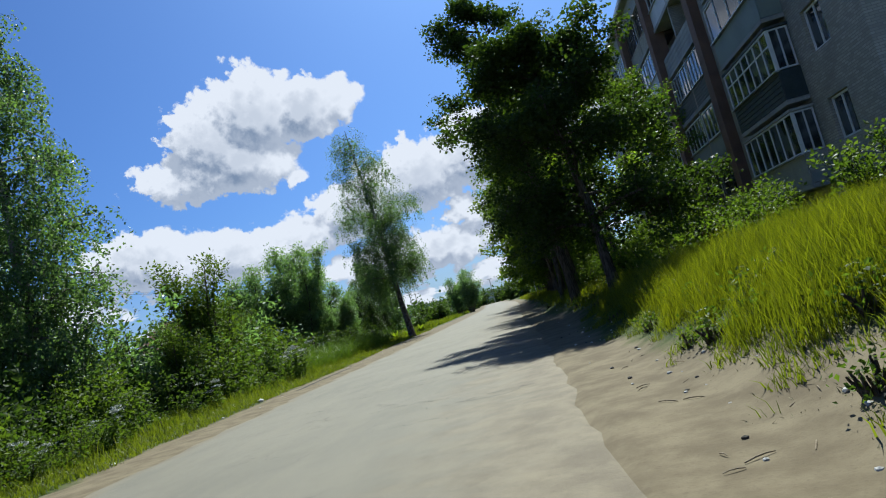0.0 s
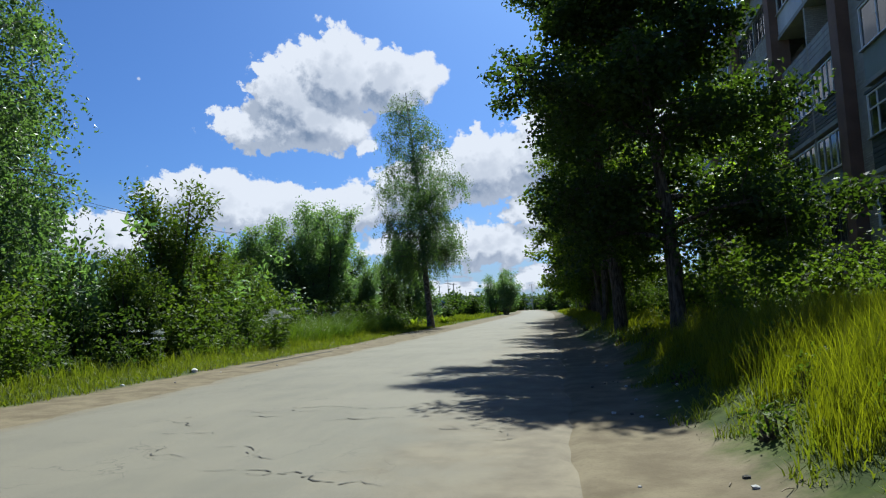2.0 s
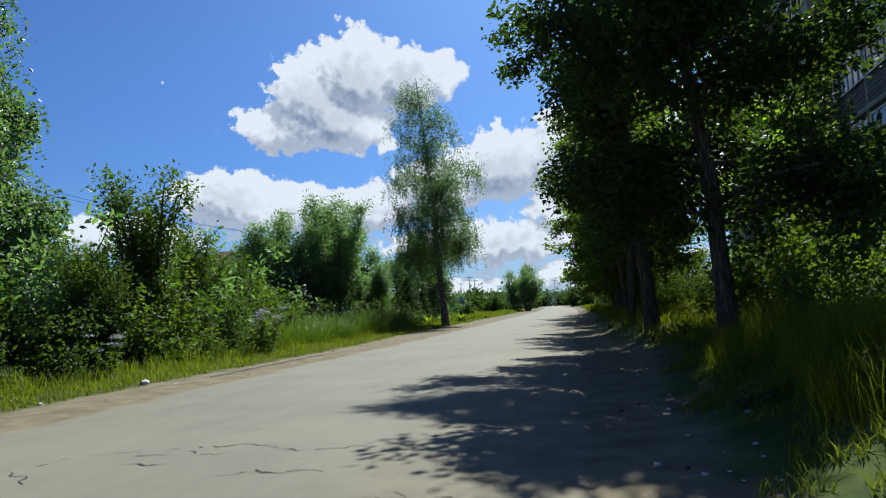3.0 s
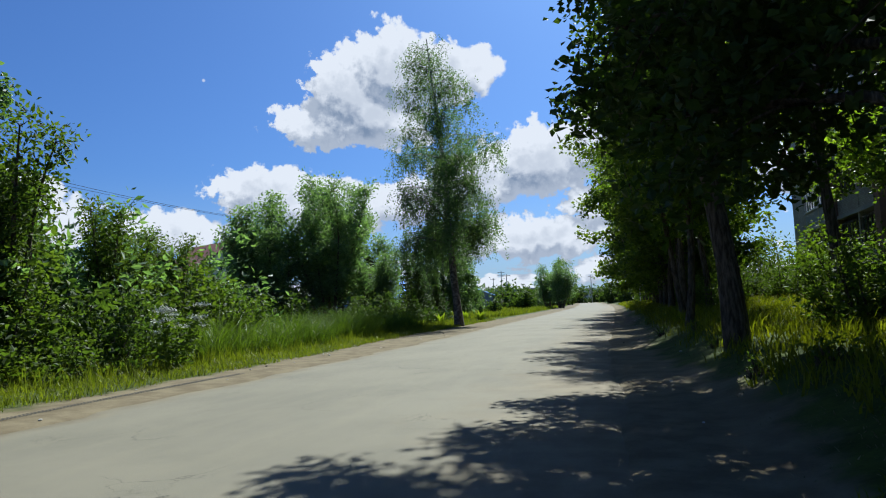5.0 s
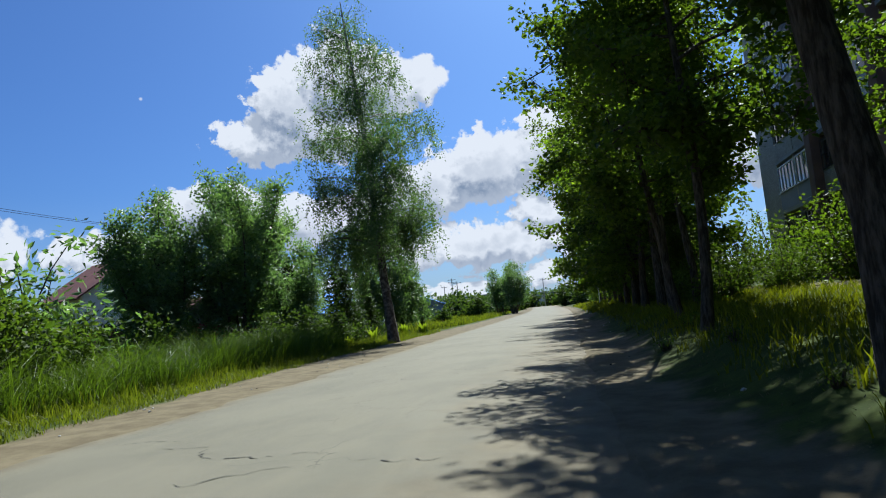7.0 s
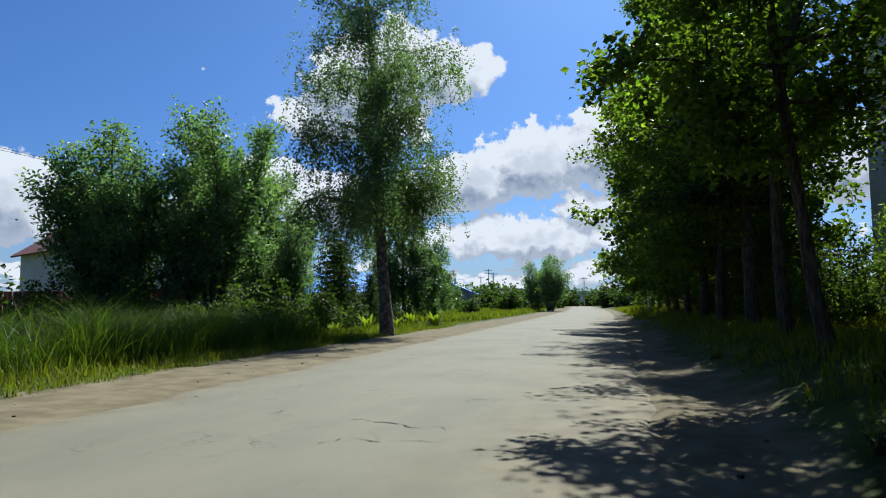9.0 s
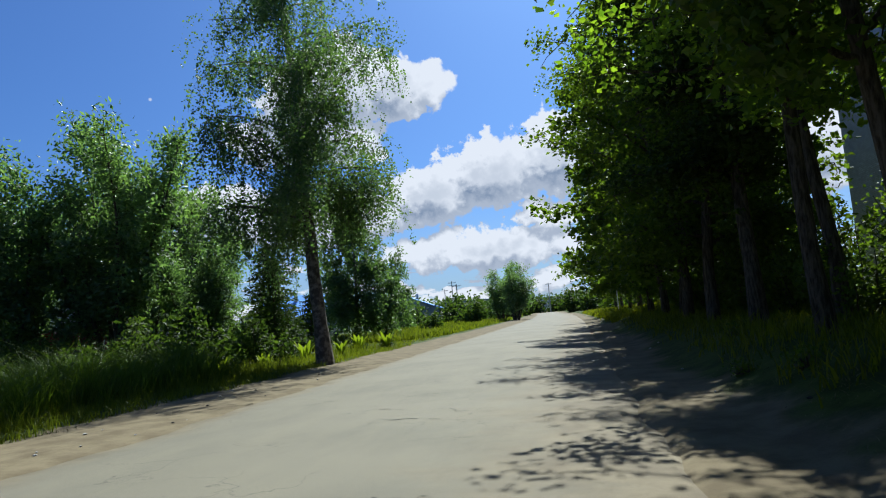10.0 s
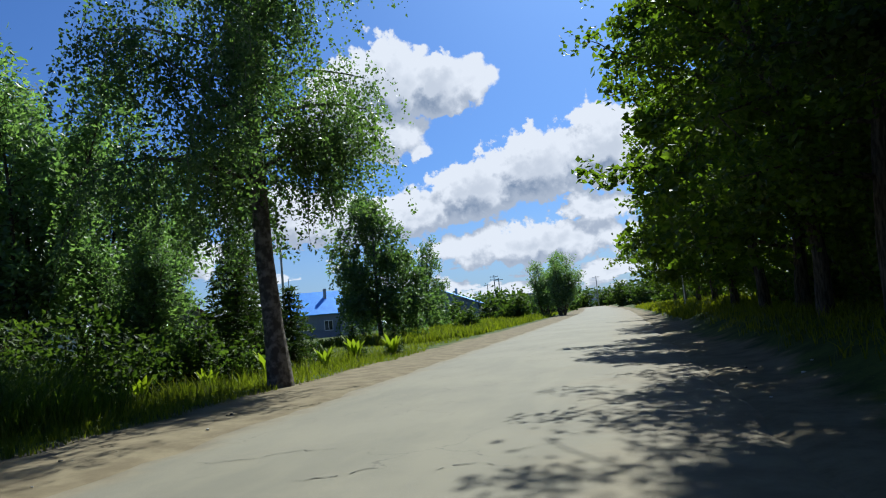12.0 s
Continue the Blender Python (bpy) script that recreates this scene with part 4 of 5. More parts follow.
meadow("tall_grass", "tall yellow-green grass on the bank", 112000, -6, 15.5, 0.95, 7.5, 1, 0.60, 0.0046, BLADE, 0.34, 0.9, 0.9)
meadow("verge_grass", "shaded grass under the roadside trees", 32000, 13, 72, 1.0, 7.0, 1, 0.34, 0.012, BLADE, 0.55, 1.3, 0.8)
meadow("verge_grass", "long grass far along the verge", 9000, 68, 140, 0.9, 7.0, 1, 0.5, 0.04, BLADE, 0.5, 1.3)
meadow("short_grass", "short trampled grass along the foot of the bank", 26000, -6, 16, 0.55, 2.6, 1, 0.20, 0.007, BLADE_LOW, 0.75, 0.9, 1.0)

meadow("dry_grass", "pale dry grass litter along the edge of the far verge", 15000, -2, 52, 0.9, 2.6, -1, 0.07, 0.008, STRAW, 0.9, 1.2, 0.5, lambda x, y, d: np.abs(d - left_lip(y)) < 0.28)
meadow("dry_grass", "pale dry grass litter along the foot of the bank", 8000, -4, 46, 0.5, 1.9, 1, 0.07, 0.007, STRAW, 0.9, 1.2, 0.6)

# ---- apartment house ----
WALL, Y0, Y1, TOP = 11.7, 16.4, 66.0, 18.2
FLOORS = [2.3 + 3.0 * i for i in range(5)]
house = empty("apartment_building")
tagged(house, "five-storey grey brick apartment block with glazed balconies", "building")


def pierced(bm, y0, y1, z0, z1, holes, x0, x1):
    """A wall of thickness x0 to x1 with holes (y0, y1, z0, z1) right through it."""
    cy = sorted({y0, y1, *[h[k] for h in holes for k in (0, 1)]})
    cz = sorted({z0, z1, *[h[k] for h in holes for k in (2, 3)]})
    for a, b in zip(cy, cy[1:]):
        run = None
        for c, d in zip(cz, cz[1:]):
            open_here = any(h[0] < (a + b) / 2 < h[1] and h[2] < (c + d) / 2 < h[3] for h in holes)
            if open_here:
                if run:
                    box(bm, x0, a, run[0], x1, b, run[1])
                run = None
            else:
                run = (run[0], d) if run else (c, d)
        if run:
            box(bm, x0, a, run[0], x1, b, run[1])
    return bm


def glazed(parent, x, y0, y1, z0, z1, lights, frame_mat=WHITE, name="window", bar=0.07, transom=False):
    """A window in the plane x: frame, mullions, panes and a sill."""
    w = empty(name, Matrix.Translation((x, y0, z0)))
    w.parent = parent
    L, H = y1 - y0, z1 - z0
    bm = bmesh.new()
    for a in (0, L - bar):
        box(bm, -0.05, a, 0, 0.05, a + bar, H)
    for c in (0, H - bar):
        box(bm, -0.05, bar, c, 0.05, L - bar, c + bar)
    part("window_frame", bm, frame_mat, w)
    for i in range(1, lights):
        y = L * i / lights
        part("mullion", boxed(-0.045, y - bar / 2, bar, 0.045, y + bar / 2, H - bar), frame_mat, w)
    if transom:
        part("transom", boxed(-0.04, bar, H * 0.62, 0.04, L - bar, H * 0.62 + 0.05), frame_mat, w)
    for i in range(lights):
        a, b = max(bar, L * i / lights + bar / 2), min(L - bar, L * (i + 1) / lights - bar / 2)
        t = 0.004 * ((i * 7) % 3 - 1)
        bm = boxed(-0.006, a, bar, 0.006, b, H - bar)
        bmesh.ops.rotate(bm, verts=bm.verts, cent=(0, (a + b) / 2, H / 2), matrix=Matrix.Rotation(t * 3, 3, "Z"))
        part("pane", bm, GLASS, w)
    part("sill", boxed(-0.14, -0.06, -0.05, 0.04, L + 0.06, -0.005), GALV, w)
    return w


def slats(parent, x, y0, y1, z0, z1, mat, n=6):
    """A balcony front of horizontal boards with gaps."""
    s = (z1 - z0) / n
    for i in range(n):
        part("slat", boxed(x - 0.02, y0, z0 + i * s + 0.012, x + 0.02, y1, z0 + (i + 1) * s - 0.012), mat, parent)


def bars(parent, x, y0, y1, z0, z1, n=7):
    g = bmesh.new()
    for i in range(n + 1):
        y = y0 + (y1 - y0) * i / n
        box(g, x - 0.012, y - 0.012, z0, x + 0.012, y + 0.012, z1)
    for z in (z0, (z0 + z1) / 2, z1):
        box(g, x - 0.015, y0, z - 0.015, x + 0.015, y1, z + 0.015)
    part("window_grille", g, IRON, parent)


BACK = WALL + 0.42
# plain brick end of the long wall, with one window on each floor
holes = [(18.5, 19.9, z + 1.05, z + 2.5) for z in FLOORS]
part("brick_wall", pierced(bmesh.new(), Y0, 21.2, 0.3, TOP, holes, WALL, BACK), BRICK, house)
for a, b, c, d in holes:
    glazed(house, WALL + 0.16, a + 0.02, b - 0.02, c + 0.02, d - 0.02, 2, WHITE, transom=False)
# balcony column
part("brick_wall", pierced(bmesh.new(), 21.2, 29.0, 0.3, TOP, [(21.8, 25.4, z + 0.1, z + 2.5) for z in FLOORS], WALL, BACK), BRICK, house)
FRONT = 10.95
kinds = ["concrete", "dark", "green", "dark", "pale"]
for z, kind in zip(FLOORS, kinds):
    bal = empty("balcony", Matrix())
    bal.parent = house
    part("slab", boxed(FRONT - 0.05, 20.95, z - 0.16, WALL, 26.25, z, bevel=0.01), CONCRETE, bal)
    mat = {"concrete": CONCRETE, "green": GREEN_PANEL, "pale": WHITE_PANEL, "dark": DARK_PANEL}[kind]
    if kind == "dark":
        slats(bal, FRONT, 21.0, 26.2, z + 0.02, z + 1.05, mat)
        for y in (21.0, 26.2):
            part("side_panel", boxed(FRONT, y - 0.02, z + 0.02, WALL, y + 0.02, z + 1.05), mat, bal)
    else:
        part("front_panel", boxed(FRONT - 0.02, 21.0, z + 0.02, FRONT + 0.03, 26.2, z + 1.05), mat, bal)
        for y in (21.0, 26.2):
            part("side_panel", boxed(FRONT + 0.03, y - 0.025, z + 0.02, WALL, y + 0.025, z + 1.05), mat, bal)
    glazed(bal, FRONT, 20.98, 26.22, z + 1.08, z + 2.55, 7 if kind != "green" else 4, WHITE, bar=0.055, transom=kind == "dark")
    side = empty("side_window", Matrix.Translation((FRONT, 20.99, z + 1.08)))
    side.parent = bal
    bm = bmesh.new()
    for a in (0.05, 0.36, 0.68):
        box(bm, a - 0.03, -0.025, 0, a + 0.03, 0.025, 1.47)
    for c in (0.0, 1.41):
        box(bm, 0.08, -0.024, c, 0.65, 0.024, c + 0.06)
    part("window_frame", bm, WHITE, side)
    for a in (0.09, 0.40):
        part("pane", boxed(a, -0.006, 0.06, a + 0.24, 0.006, 1.41), GLASS, side)
    part("canopy", boxed(FRONT - 0.08, 20.92, z + 2.57, WALL, 26.28, z + 2.66), CONCRETE if kind != "dark" else DARK_PANEL, bal)
# brown piers and recessed loggias
starts = [29.0, 37.4, 45.8, 54.2]
for n, s in enumerate(starts):
    part("pier", boxed(WALL - 0.45, s, 0.3, BACK, s + 0.8, TOP), PIER, house, "brown rendered pier")
    a, b = s + 0.8, (starts[n + 1] if n < 3 else 62.0)
    for z in FLOORS:
        part("floor_slab", boxed(WALL - 0.10, a, z - 0.2, WALL + 1.3, b, z), CONCRETE, house)
    part("plinth", boxed(WALL - 0.02, a, 0.3, WALL + 1.3, b, FLOORS[0] - 0.2), CONCRETE, house)
    part("cornice", boxed(WALL - 0.10, a, FLOORS[4] + 2.7, WALL + 1.3, b, TOP), CONCRETE, house)
    part("back_wall", boxed(WALL + 1.3, a, FLOORS[0], WALL + 1.5, b, FLOORS[4] + 2.7), CONCRETE, house)
    for i, z in enumerate(FLOORS):
        log = empty("loggia")
        log.parent = house
        pick = [("brick", 0), ("blue", 5), ("dark", 6), ("open", 0), ("pale", 4)][(i + (0 if n == 0 else n + 2 * (i == 1))) % 5] if i else ("brick", 0)
        kind, lights = pick
        m = (a + b) / 2
        part("divider", boxed(WALL - 0.05, m - 0.1, z, WALL + 1.3, m + 0.1, z + 2.8), BRICK, log)
        for p, q in ((a, m - 0.1), (m + 0.1, b)):
            if kind == "brick":
                part("parapet", boxed(WALL - 0.02, p, z, WALL + 0.12, q, z + 1.0), BRICK, log)
                glazed(log, WALL + 0.08, p + 0.1, q - 0.1, z + 1.06, z + 2.5, 5, WOOD, bar=0.06)
                bars(log, WALL - 0.06, p + 0.15, q - 0.15, z + 1.06, z + 2.5)
            elif kind == "open":
                slats(log, WALL - 0.03, p, q, z + 0.05, z + 1.05, CONCRETE, 4)
                glazed(log, WALL + 1.22, p + 0.5, q - 0.8, z + 0.9, z + 2.3, 3, WHITE)
            elif kind == "dark":
                slats(log, WALL - 0.03, p, q, z + 0.05, z + 1.05, DARK_PANEL, 6)
                glazed(log, WALL, p + 0.05, q - 0.05, z + 1.1, z + 2.6, lights, WHITE, bar=0.05)
            else:
                mat = BLUE_PANEL if kind == "blue" else WHITE_PANEL
                part("front_panel", boxed(WALL - 0.05, p, z + 0.03, WALL + 0.02, q, z + 1.05), mat, log)
                glazed(log, WALL - 0.01, p + 0.03, q - 0.03, z + 1.08, z + 2.62, lights, WHITE, bar=0.08)
part("brick_wall", boxed(WALL, 62.0, 0.3, BACK, Y1, TOP), BRICK, house)
part("brick_wall", boxed(BACK, Y0, 0.3, 24.0, Y0 + 0.42, TOP), BRICK, house)
part("brick_wall", boxed(23.6, Y0 + 0.42, 0.3, 24.0, Y1, TOP), BRICK, house)
part("brick_wall", boxed(BACK, Y1 - 0.42, 0.3, 23.6, Y1, TOP), BRICK, house)
roof = part("roof", boxed(WALL - 0.55, Y0 - 0.3, TOP, 24.3, Y1 + 0.3, TOP + 0.22, bevel=0.03), CONCRETE, house)
part("parapet_edge", boxed(WALL - 0.50, Y0 - 0.25, TOP + 0.22, WALL - 0.38, Y1 + 0.25, TOP + 0.5), GALV, house)
part("plinth", boxed(WALL - 0.08, Y0 - 0.08, 0.1, WALL - 0.003, 29.0, 1.7), CONCRETE, house)
# red key pattern in raised brick on the end wall
for x in (12.4, 15.4, 18.4):
    for z in [2.0 + 2.15 * i for i in range(7)]:
        bm = bmesh.new()
        for k in range(3):
            d = 0.30 * k
            a, b, c, e = x + d, x + 2.0 - d, z + d, z + 1.9 - d
            w = 0.13
            box(bm, a, Y0 - 0.05, c, b, Y0 - 0.003, c + w)
            box(bm, a, Y0 - 0.05, e - w, b, Y0 - 0.003, e)
            box(bm, a, Y0 - 0.05, c + w, a + w, Y0 - 0.003, e - w)
            if k != 1:
                box(bm, b - w, Y0 - 0.05, c + w, b, Y0 - 0.003, e - w)
        part("brick_pattern", bm, RED_BRICK, house, "raised red brick key pattern")

# ---- houses, fence and halls beyond the bushes ----


def gable_house(name, x, y, turn, w, d, eaves, ridge, wall_mat, roof_mat, label, windows, porch=False):
    h = empty(name, Matrix.Translation((x, y, 0)) @ Matrix.Rotation(turn, 4, "Z"))
    bm = boxed(-w / 2, -d / 2, -0.2, w / 2, d / 2, eaves)
    part("wall", bm, wall_mat, h)
    for s in (-1, 1):
        bm = bmesh.new()
        v = [bm.verts.new(p) for p in ((-w / 2, s * (d / 2 - 0.02), eaves), (w / 2, s * (d / 2 - 0.02), eaves), (0, s * (d / 2 - 0.02), ridge),
                                       (-w / 2, s * (d / 2 - 0.22), eaves), (w / 2, s * (d / 2 - 0.22), eaves), (0, s * (d / 2 - 0.22), ridge))]
        for f in ((0, 1, 2), (5, 4, 3), (0, 3, 4, 1), (1, 4, 5, 2), (2, 5, 3, 0)):
            bm.faces.new([v[i] for i in f])
        bmesh.ops.recalc_face_normals(bm, faces=bm.faces)
        part("gable", bm, wall_mat, h)
        L = math.hypot(w / 2 + 0.5, ridge - eaves + 0.3)
        a = math.atan2(ridge - eaves + 0.3, w / 2 + 0.5)
        r = boxed(0, -d / 2 - 0.5, -0.06, L, d / 2 + 0.5, 0.06)
        bmesh.ops.rotate(r, verts=r.verts, cent=(0, 0, 0), matrix=Matrix.Rotation(a if s > 0 else math.pi - a, 3, "Y"))
        bmesh.ops.translate(r, verts=r.verts, vec=(0, 0, ridge + 0.10))
        part("roof", r, roof_mat, h)
    part("chimney", boxed(w * 0.14, -0.2, ridge - 1.2, w * 0.14 + 0.4, 0.2, ridge + 0.45, bevel=0.02), CONCRETE, h)
    for (face, p, z, ww, hh) in windows:
        m = Matrix.Translation((p, -d / 2 - 0.03, z)) @ Matrix.Rotation(math.pi / 2, 4, "Z") if face == "front" else Matrix.Translation((w / 2 + 0.03, p, z)) @ Matrix.Rotation(math.pi, 4, "Z")
        win = glazed(h, 0, -ww / 2, ww / 2, 0, hh, 2, WHITE)
        win.matrix_basis = m @ win.matrix_basis
    if porch:
        r = boxed(-w / 2 - 0.4, -d / 2 - 2.3, eaves - 0.95, w / 2 + 0.4, -d / 2 - 0.01, eaves - 0.85)
        bmesh.ops.rotate(r, verts=r.verts, cent=(0, -d / 2, eaves - 0.9), matrix=Matrix.Rotation(0.22, 3, "X"))
        part("porch_roof", r, roof_mat, h)
        for px in (-w / 2, -w / 6, w / 6, w / 2):
            part("porch_post", boxed(px - 0.06, -d / 2 - 2.1, -0.1, px + 0.06, -d / 2 - 1.98, eaves - 1.4), WHITE, h)
    return tagged(h, label, "house")


gable_house("white_house", -37.3, 64.9, radians(65), 8.4, 6.5, 5.0, 7.9, PLASTER, RED_ROOF, "two-storey white plastered house with a maroon gable roof",
            [("front", -2.2, 1.5, 1.1, 1.4), ("front", 2.0, 1.5, 1.1, 1.4), ("front", 0, 4.3, 1.0, 1.1), ("side", -2.5, 1.0, 1.1, 1.4), ("side", 2.0, 1.0, 1.1, 1.4), ("side", 0, 2.8, 1.0, 1.0)])
gable_house("blue_house", -43.6, 118.5, radians(-58), 8.0, 9.0, 3.2, 6.0, BLUE_PANEL, BLUE_ROOF, "wooden house with a bright blue metal roof and porch",
            [("front", 0, 3.9, 1.6, 1.2), ("front", -2, 0.9, 1.1, 1.3), ("front", 2, 0.9, 1.1, 1.3), ("side", 0, 0.9, 1.1, 1.3)], porch=True)
gable_house("blue_house", -36.0, 150.0, radians(10), 12.0, 12.0, 3.2, 5.6, GREY_METAL, BLUE_ROOF, "low house with a blue roof far along the road", [("front", -3, 0.9, 1.1, 1.3), ("front", 3, 0.9, 1.1, 1.3)])
gable_house("country_house", -52.0, 96.0, radians(60), 9.0, 9.0, 3.2, 6.0, WOOD, RED_ROOF, "weathered wooden house with a maroon roof", [("front", 0, 1.0, 1.1, 1.3), ("side", 0, 1.0, 1.1, 1.3)])


def hall(x, y, turn, w, d, h, mat, roof_mat, label):
    b = empty("industrial_hall", Matrix.Translation((x, y, 0)) @ Matrix.Rotation(turn, 4, "Z"))
    part("wall", boxed(-w / 2, -d / 2, -0.3, w / 2, d / 2, h), mat, b)
    part("roof", boxed(-w / 2 - 0.5, -d / 2 - 0.5, h, w / 2 + 0.5, d / 2 + 0.5, h + 0.5, bevel=0.05), roof_mat, b)
    for i in range(int(w // 6)):
        p = -w / 2 + 3 + 6 * i
        part("window", boxed(p - 1.4, -d / 2 - 0.06, h * 0.5, p + 1.4, -d / 2 - 0.003, h * 0.75), GLASS, b)
    return tagged(b, label, "building")


hall(-58, 290, 0.1, 60, 16, 6.5, GREY_METAL, BLUE_PANEL, "long low grey industrial hall on the horizon")
hall(-24, 330, 0.0, 34, 14, 6.0, WHITE_PANEL, WHITE, "low white-roofed hall at the end of the road")
hall(20, 360, -0.1, 40, 14, 5.5, GREY_METAL, WHITE, "pale hall far behind the trees")
hall(-110, 270, 0.2, 50, 16, 7.0, GREY_METAL, GREY_METAL, "distant grey hall among the trees")

fence = empty("board_fence", Matrix.Translation((-28.6, 53.5, 0)) @ Matrix.Rotation(radians(8), 4, "Z"))
tagged(fence, "maroon sheet-metal fence before the white house", "fence")
plank = mesh_of("fence_panel", [(x, y, z) for z in (0.1, 2.05) for x, y in ((0.01, -0.02), (0.26, -0.02), (0.26, 0.02), (0.01, 0.02))],
                [(0, 1, 2, 3), (4, 7, 6, 5), (0, 4, 5, 1), (1, 5, 6, 2), (2, 6, 7, 3), (3, 7, 4, 0)], RED_FENCE)
for i in range(54):
    p = new("fence_panel", plank)
    p.parent, p.location = fence, (-8 + 0.28 * i, 0.02 * (i % 2), float(height(-33, 48)))
for i in range(7):
    part("fence_post", boxed(-8 + 2.4 * i, 0.05, -0.1, -7.92 + 2.4 * i, 0.13, 1.9), IRON, fence)


def utility_pole(x, y, h, arms=2, turn=0.0):
    z = float(height(x, y))
    p = empty("utility_pole", Matrix.Translation((x, y, z)) @ Matrix.Rotation(turn, 4, "Z"))
    v, f = tube([(0, 0, -0.4), (0, 0, h * 0.5), (0, 0, h)], [0.17, 0.14, 0.11], 9)
    t = new("pole", mesh_of("pole", v, f, CONCRETE, True))
    t.parent = p
    for i in range(arms):
        part("crossarm", boxed(-1.1, -0.06, h - 0.5 - 0.8 * i, 1.1, 0.06, h - 0.38 - 0.8 * i), WOOD, p)
        for q in (-1.0, 0.0, 1.0):
            bm = bmesh.new()
            bmesh.ops.create_cone(bm, cap_ends=True, segments=8, radius1=0.06, radius2=0.03, depth=0.2, matrix=Matrix.Translation((q, 0, h - 0.28 - 0.8 * i)))
            part("insulator", bm, WHITE, p)
    return tagged(p, "grey concrete utility pole with crossarms", "pole", "utility poles")


for q in ((-41.0, 212.0, 11.0, 2, 0.2), (-35.0, 190.0, 9.0, 1, 0.1), (-52.0, 250.0, 10.5, 1, 0.0), (-30.0, 240.0, 10.0, 2, 0.4), (-66.0, 230.0, 10.0, 1, 0.2), (-31.0, 26.0, 10.4, 1, 0.0), (-31.0, 72.0, 10.2, 1, 0.0),
          (-39.6, 101.3, 10.6, 1, 0.0), (-18.0, 260.0, 10.0, 1, 0.0)):
    utility_pole(*q)


def wire(a, b, sag):
    a, b = Vector(a), Vector(b)
    pts = [a.lerp(b, i / 24) - Vector((0, 0, sag * 4 * (i / 24) * (1 - i / 24))) for i in range(25)]
    v, f = tube(pts, [0.014] * 25, 4)
    tagged(new("power_line", mesh_of("power_line", v, f, IRON)), "thin dark overhead power line between poles", "cable", "power lines")


for dx in (-1.0, 1.0):
    wire((-31 + dx, 26, float(height(-31, 26)) + 10.2), (-31 + dx, 72, float(height(-31, 72)) + 10.0), 0.9 + 0.2 * dx)

# road sign and far traffic board
sign = empty("road_sign", Matrix.Translation((0.35, 80.0, float(height(0.35, 80.0)))))
tagged(sign, "white rectangular road sign on a grey post", "sign")
v, f = tube([(0, 0, -0.3), (0, 0, 2.9)], [0.04, 0.04], 8)
post = new("post", mesh_of("post", v, f, GALV, True))
post.parent = sign
part("board", boxed(-0.35, -0.06, 1.9, 0.35, -0.045, 2.85, bevel=0.004), SIGN_WHITE, sign, "white sign board")
part("bar", boxed(-0.22, -0.066, 2.15, 0.22, -0.0605, 2.3), IRON, sign)


def car(x, y, turn, paint, label):
    c = empty("parked_car", Matrix.Translation((x, y, float(height(x, y)) + 0.02)) @ Matrix.Rotation(turn, 4, "Z"))
    prof = [(-2.05, 0.35), (-2.1, 0.75), (-1.95, 0.92), (-1.15, 0.98), (-0.55, 1.42), (0.75, 1.44), (1.45, 0.98), (2.0, 0.90), (2.1, 0.6), (2.05, 0.35)]
    bm = bmesh.new()
    rings = [[bm.verts.new((px, s * (0.82 if pz < 1.1 else 0.66), pz)) for px, pz in prof] for s in (-1, 1)]
    n = len(prof)
    for i in range(n):
        j = (i + 1) % n
        bm.faces.new((rings[0][i], rings[0][j], rings[1][j], rings[1][i]))
    bm.faces.new(rings[0][::-1])
    bm.faces.new(rings[1])
    bmesh.ops.recalc_face_normals(bm, faces=bm.faces)
    bmesh.ops.bevel(bm, geom=bm.edges[:], offset=0.04, segments=2, affect="EDGES")
    part("body", bm, paint, c)
    for s in (-1, 1):
        bm = bmesh.new()
        vs = [bm.verts.new(p) for p in ((-0.95, s * 0.80, 1.03), (1.2, s * 0.80, 1.03), (0.7, s * 0.70, 1.36), (-0.5, s * 0.70, 1.36))]
        bm.faces.new(vs if s < 0 else vs[::-1])
        bmesh.ops.solidify(bm, geom=bm.faces[:], thickness=0.015)
        part("side_window", bm, GLASS, c)
        for wx in (-1.3, 1.3):
            bm = bmesh.new()
            bmesh.ops.create_cone(bm, cap_ends=True, segments=20, radius1=0.31, radius2=0.31, depth=0.2, matrix=Matrix.Translation((wx, s * 0.75, 0.31)) @ Matrix.Rotation(math.pi / 2, 4, "X"))
            part("wheel", bm, DARK_PANEL, c)
    return tagged(c, label, "car")


car(-26.5, 104.0, 0.4, WHITE, "small white car parked on the grass far off")
car(-31.0, 106.0, 0.2, GALV, "silver car parked beside the blue house")

# ---- far woods ----
wrng = np.random.default_rng(91)
pts = []
for i in range(330):
    a = wrng.uniform(-1.1, 0.75)
    r = wrng.uniform(260, 520)
    cx, cy, w = math.sin(a) * r, math.cos(a) * r + 20, wrng.uniform(3, 7)
    if abs(cx - float(mid_road(min(cy, 260)))) < 12:
        continue
    n = 90
    pts.append(np.array([cx, cy, wrng.uniform(3.0, 6.0)]) + wrng.normal(size=(n, 3)) * (w * 0.6, w * 0.6, 2.6))
pts = np.concatenate(pts)
pts = pts[pts[:, 2] > 0]
v, f = leaf_arrays(wrng, pts, 1.5, 0.8)
tagged(new("far_woods", mesh_of("far_woods", v, f, LEAF_DARK)), "low dark woods along the horizon", "woods", kind="stuff")

# ---- litter and stones on the shoulders ----
lrng = np.random.default_rng(15)


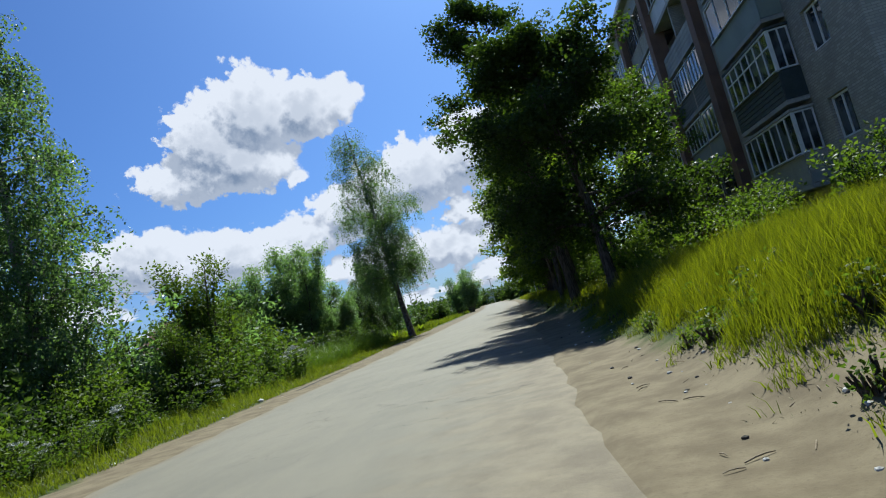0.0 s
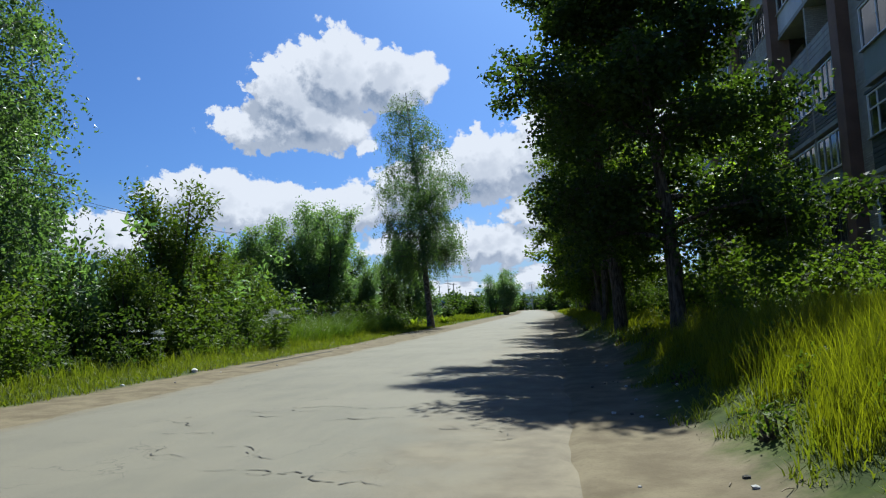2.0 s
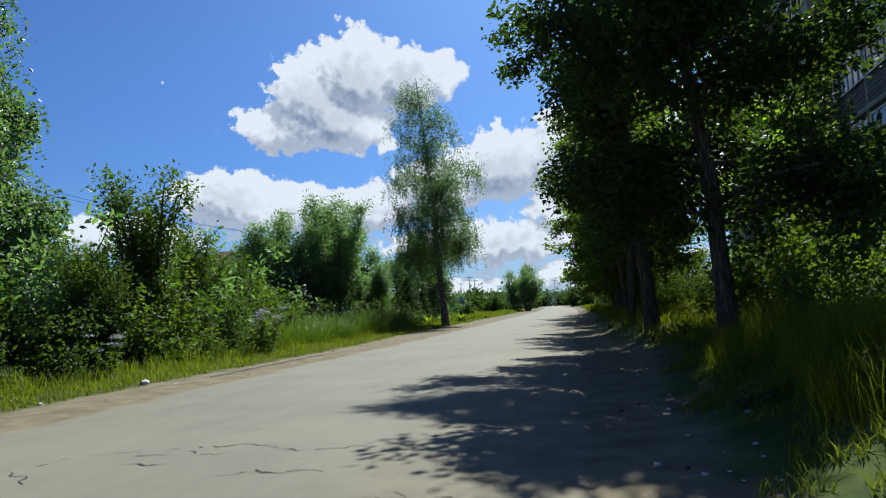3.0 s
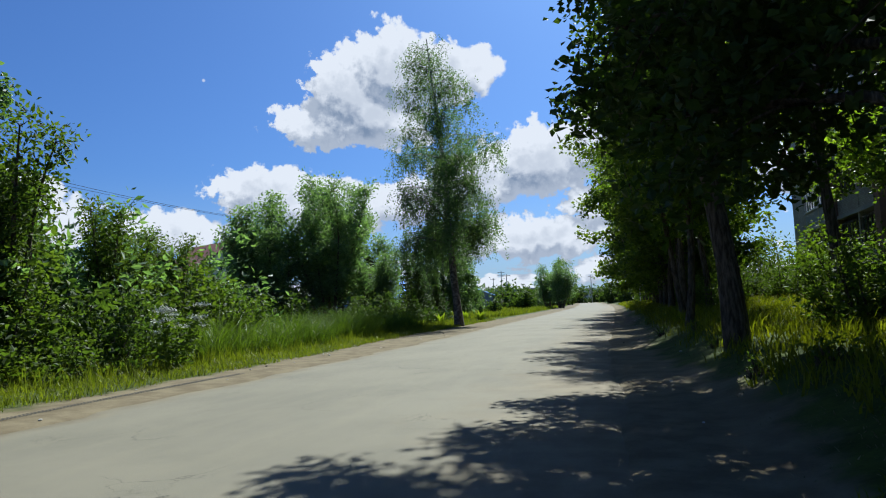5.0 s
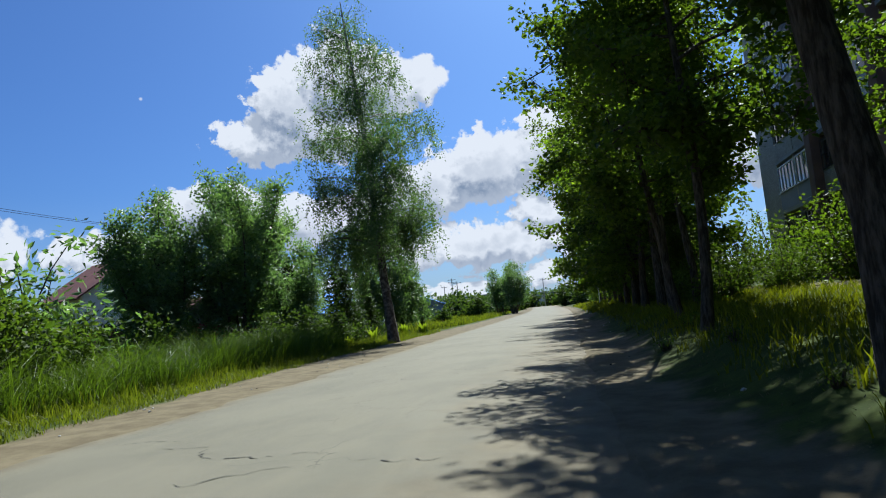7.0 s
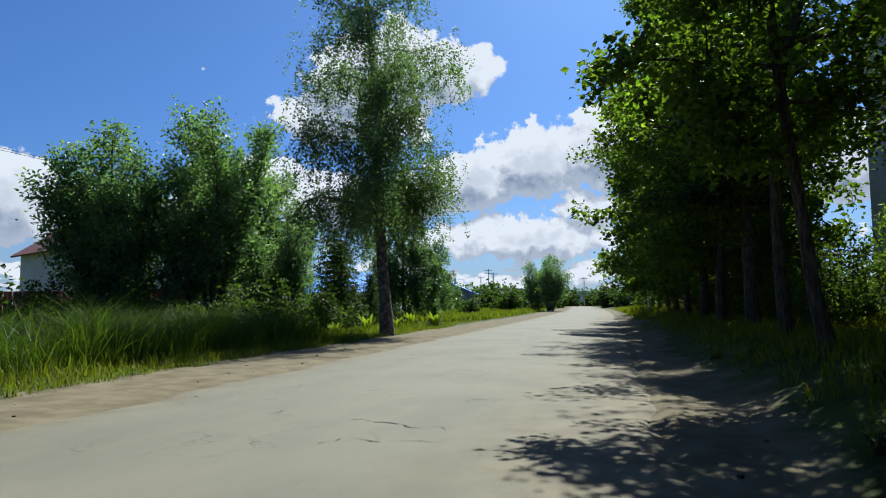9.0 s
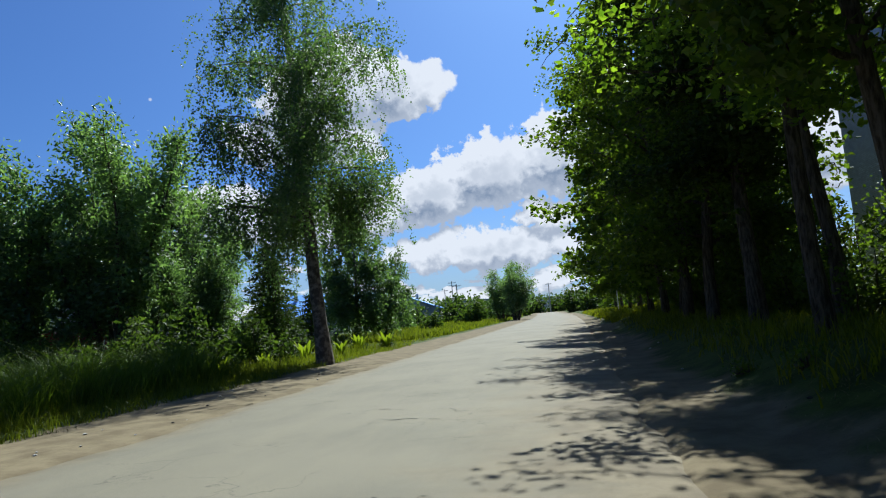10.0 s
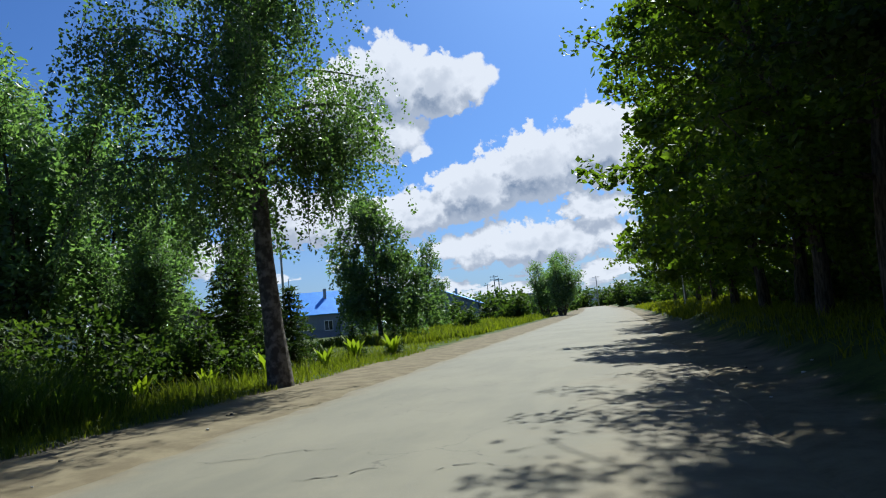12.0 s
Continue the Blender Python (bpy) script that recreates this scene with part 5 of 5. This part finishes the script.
def lump(name, x, y, s, mat, label, flat=0.5):
    bm = bmesh.new()
    bmesh.ops.create_icosphere(bm, subdivisions=1, radius=s)
    for v in bm.verts:
        v.co *= 0.75 + 0.5 * lrng.random()
        v.co.z *= flat
    ob = part(name, bm, mat)
    ob.location = (x, y, float(height(x, y)) + s * flat * 0.4)
    ob.rotation_euler = (0, 0, lrng.uniform(0, 6))
    return tagged(ob, label, name, name + "s on the shoulder")


for x, y, s in ((-8.0, 16.6, 0.10), (-7.7, 9.0, 0.05), (-7.9, 13.9, 0.05)):
    lump("paper_scrap", x, y, s, LITTER, "crumpled dirty-white paper scrap on the verge", 0.7)
for i in range(110):
    y = float(lrng.uniform(-2.5, 14)) if i < 60 else float(lrng.uniform(14, 50))
    side = 1 if i < 75 else -1
    x = float(mid_road(y)) + side * (float(half(y)) + float(lrng.uniform(0.05, 1.3)))
    lump("stone", x, y, float(lrng.uniform(0.012, 0.035)), CONCRETE if i % 3 else CRACK, "small loose stone on the sandy shoulder", 0.6)
for i in range(26):
    y = float(lrng.uniform(-1.5, 7))
    x = float(mid_road(y)) + float(half(y)) + float(lrng.uniform(0.2, 1.5))
    z = float(height(x, y))
    a = float(lrng.uniform(0, 6.28))
    l = float(lrng.uniform(0.06, 0.22))
    pts = [(x + math.cos(a) * l * t, y + math.sin(a) * l * t, z + 0.008 + 0.01 * math.sin(3 * t)) for t in (0, 0.35, 0.7, 1.0)]
    v, f = tube(pts, [0.004, 0.005, 0.004, 0.003], 5)
    tagged(new("twig", mesh_of("twig", v, f, TWIG)), "dry broken twig lying on the sand", "twig", "twigs on the sand")

# tread marks of a tyre in the sand of the far shoulder
V, F = [], []
for i in range(95):
    y = 17.8 + 0.065 * i
    x = float(mid_road(y)) - float(half(y)) - 0.55 - 0.10 * math.sin(0.5 * (y - 17.8))
    for q in (-1, 1):
        z = float(height(x, y)) + 0.006
        o = len(V)
        V += [(x + q * 0.015, y, z), (x + q * 0.085, y + 0.022, z), (x + q * 0.085, y + 0.048, z + 0.006), (x + q * 0.015, y + 0.026, z + 0.006)]
        F.append((o, o + 1, o + 2, o + 3) if q > 0 else (o + 3, o + 2, o + 1, o))
tagged(new("tyre_track", mesh_of("tyre_track", V, F, CRACK)), "ribbed tyre tread marks pressed into the sandy shoulder", "tyre track", kind="stuff")
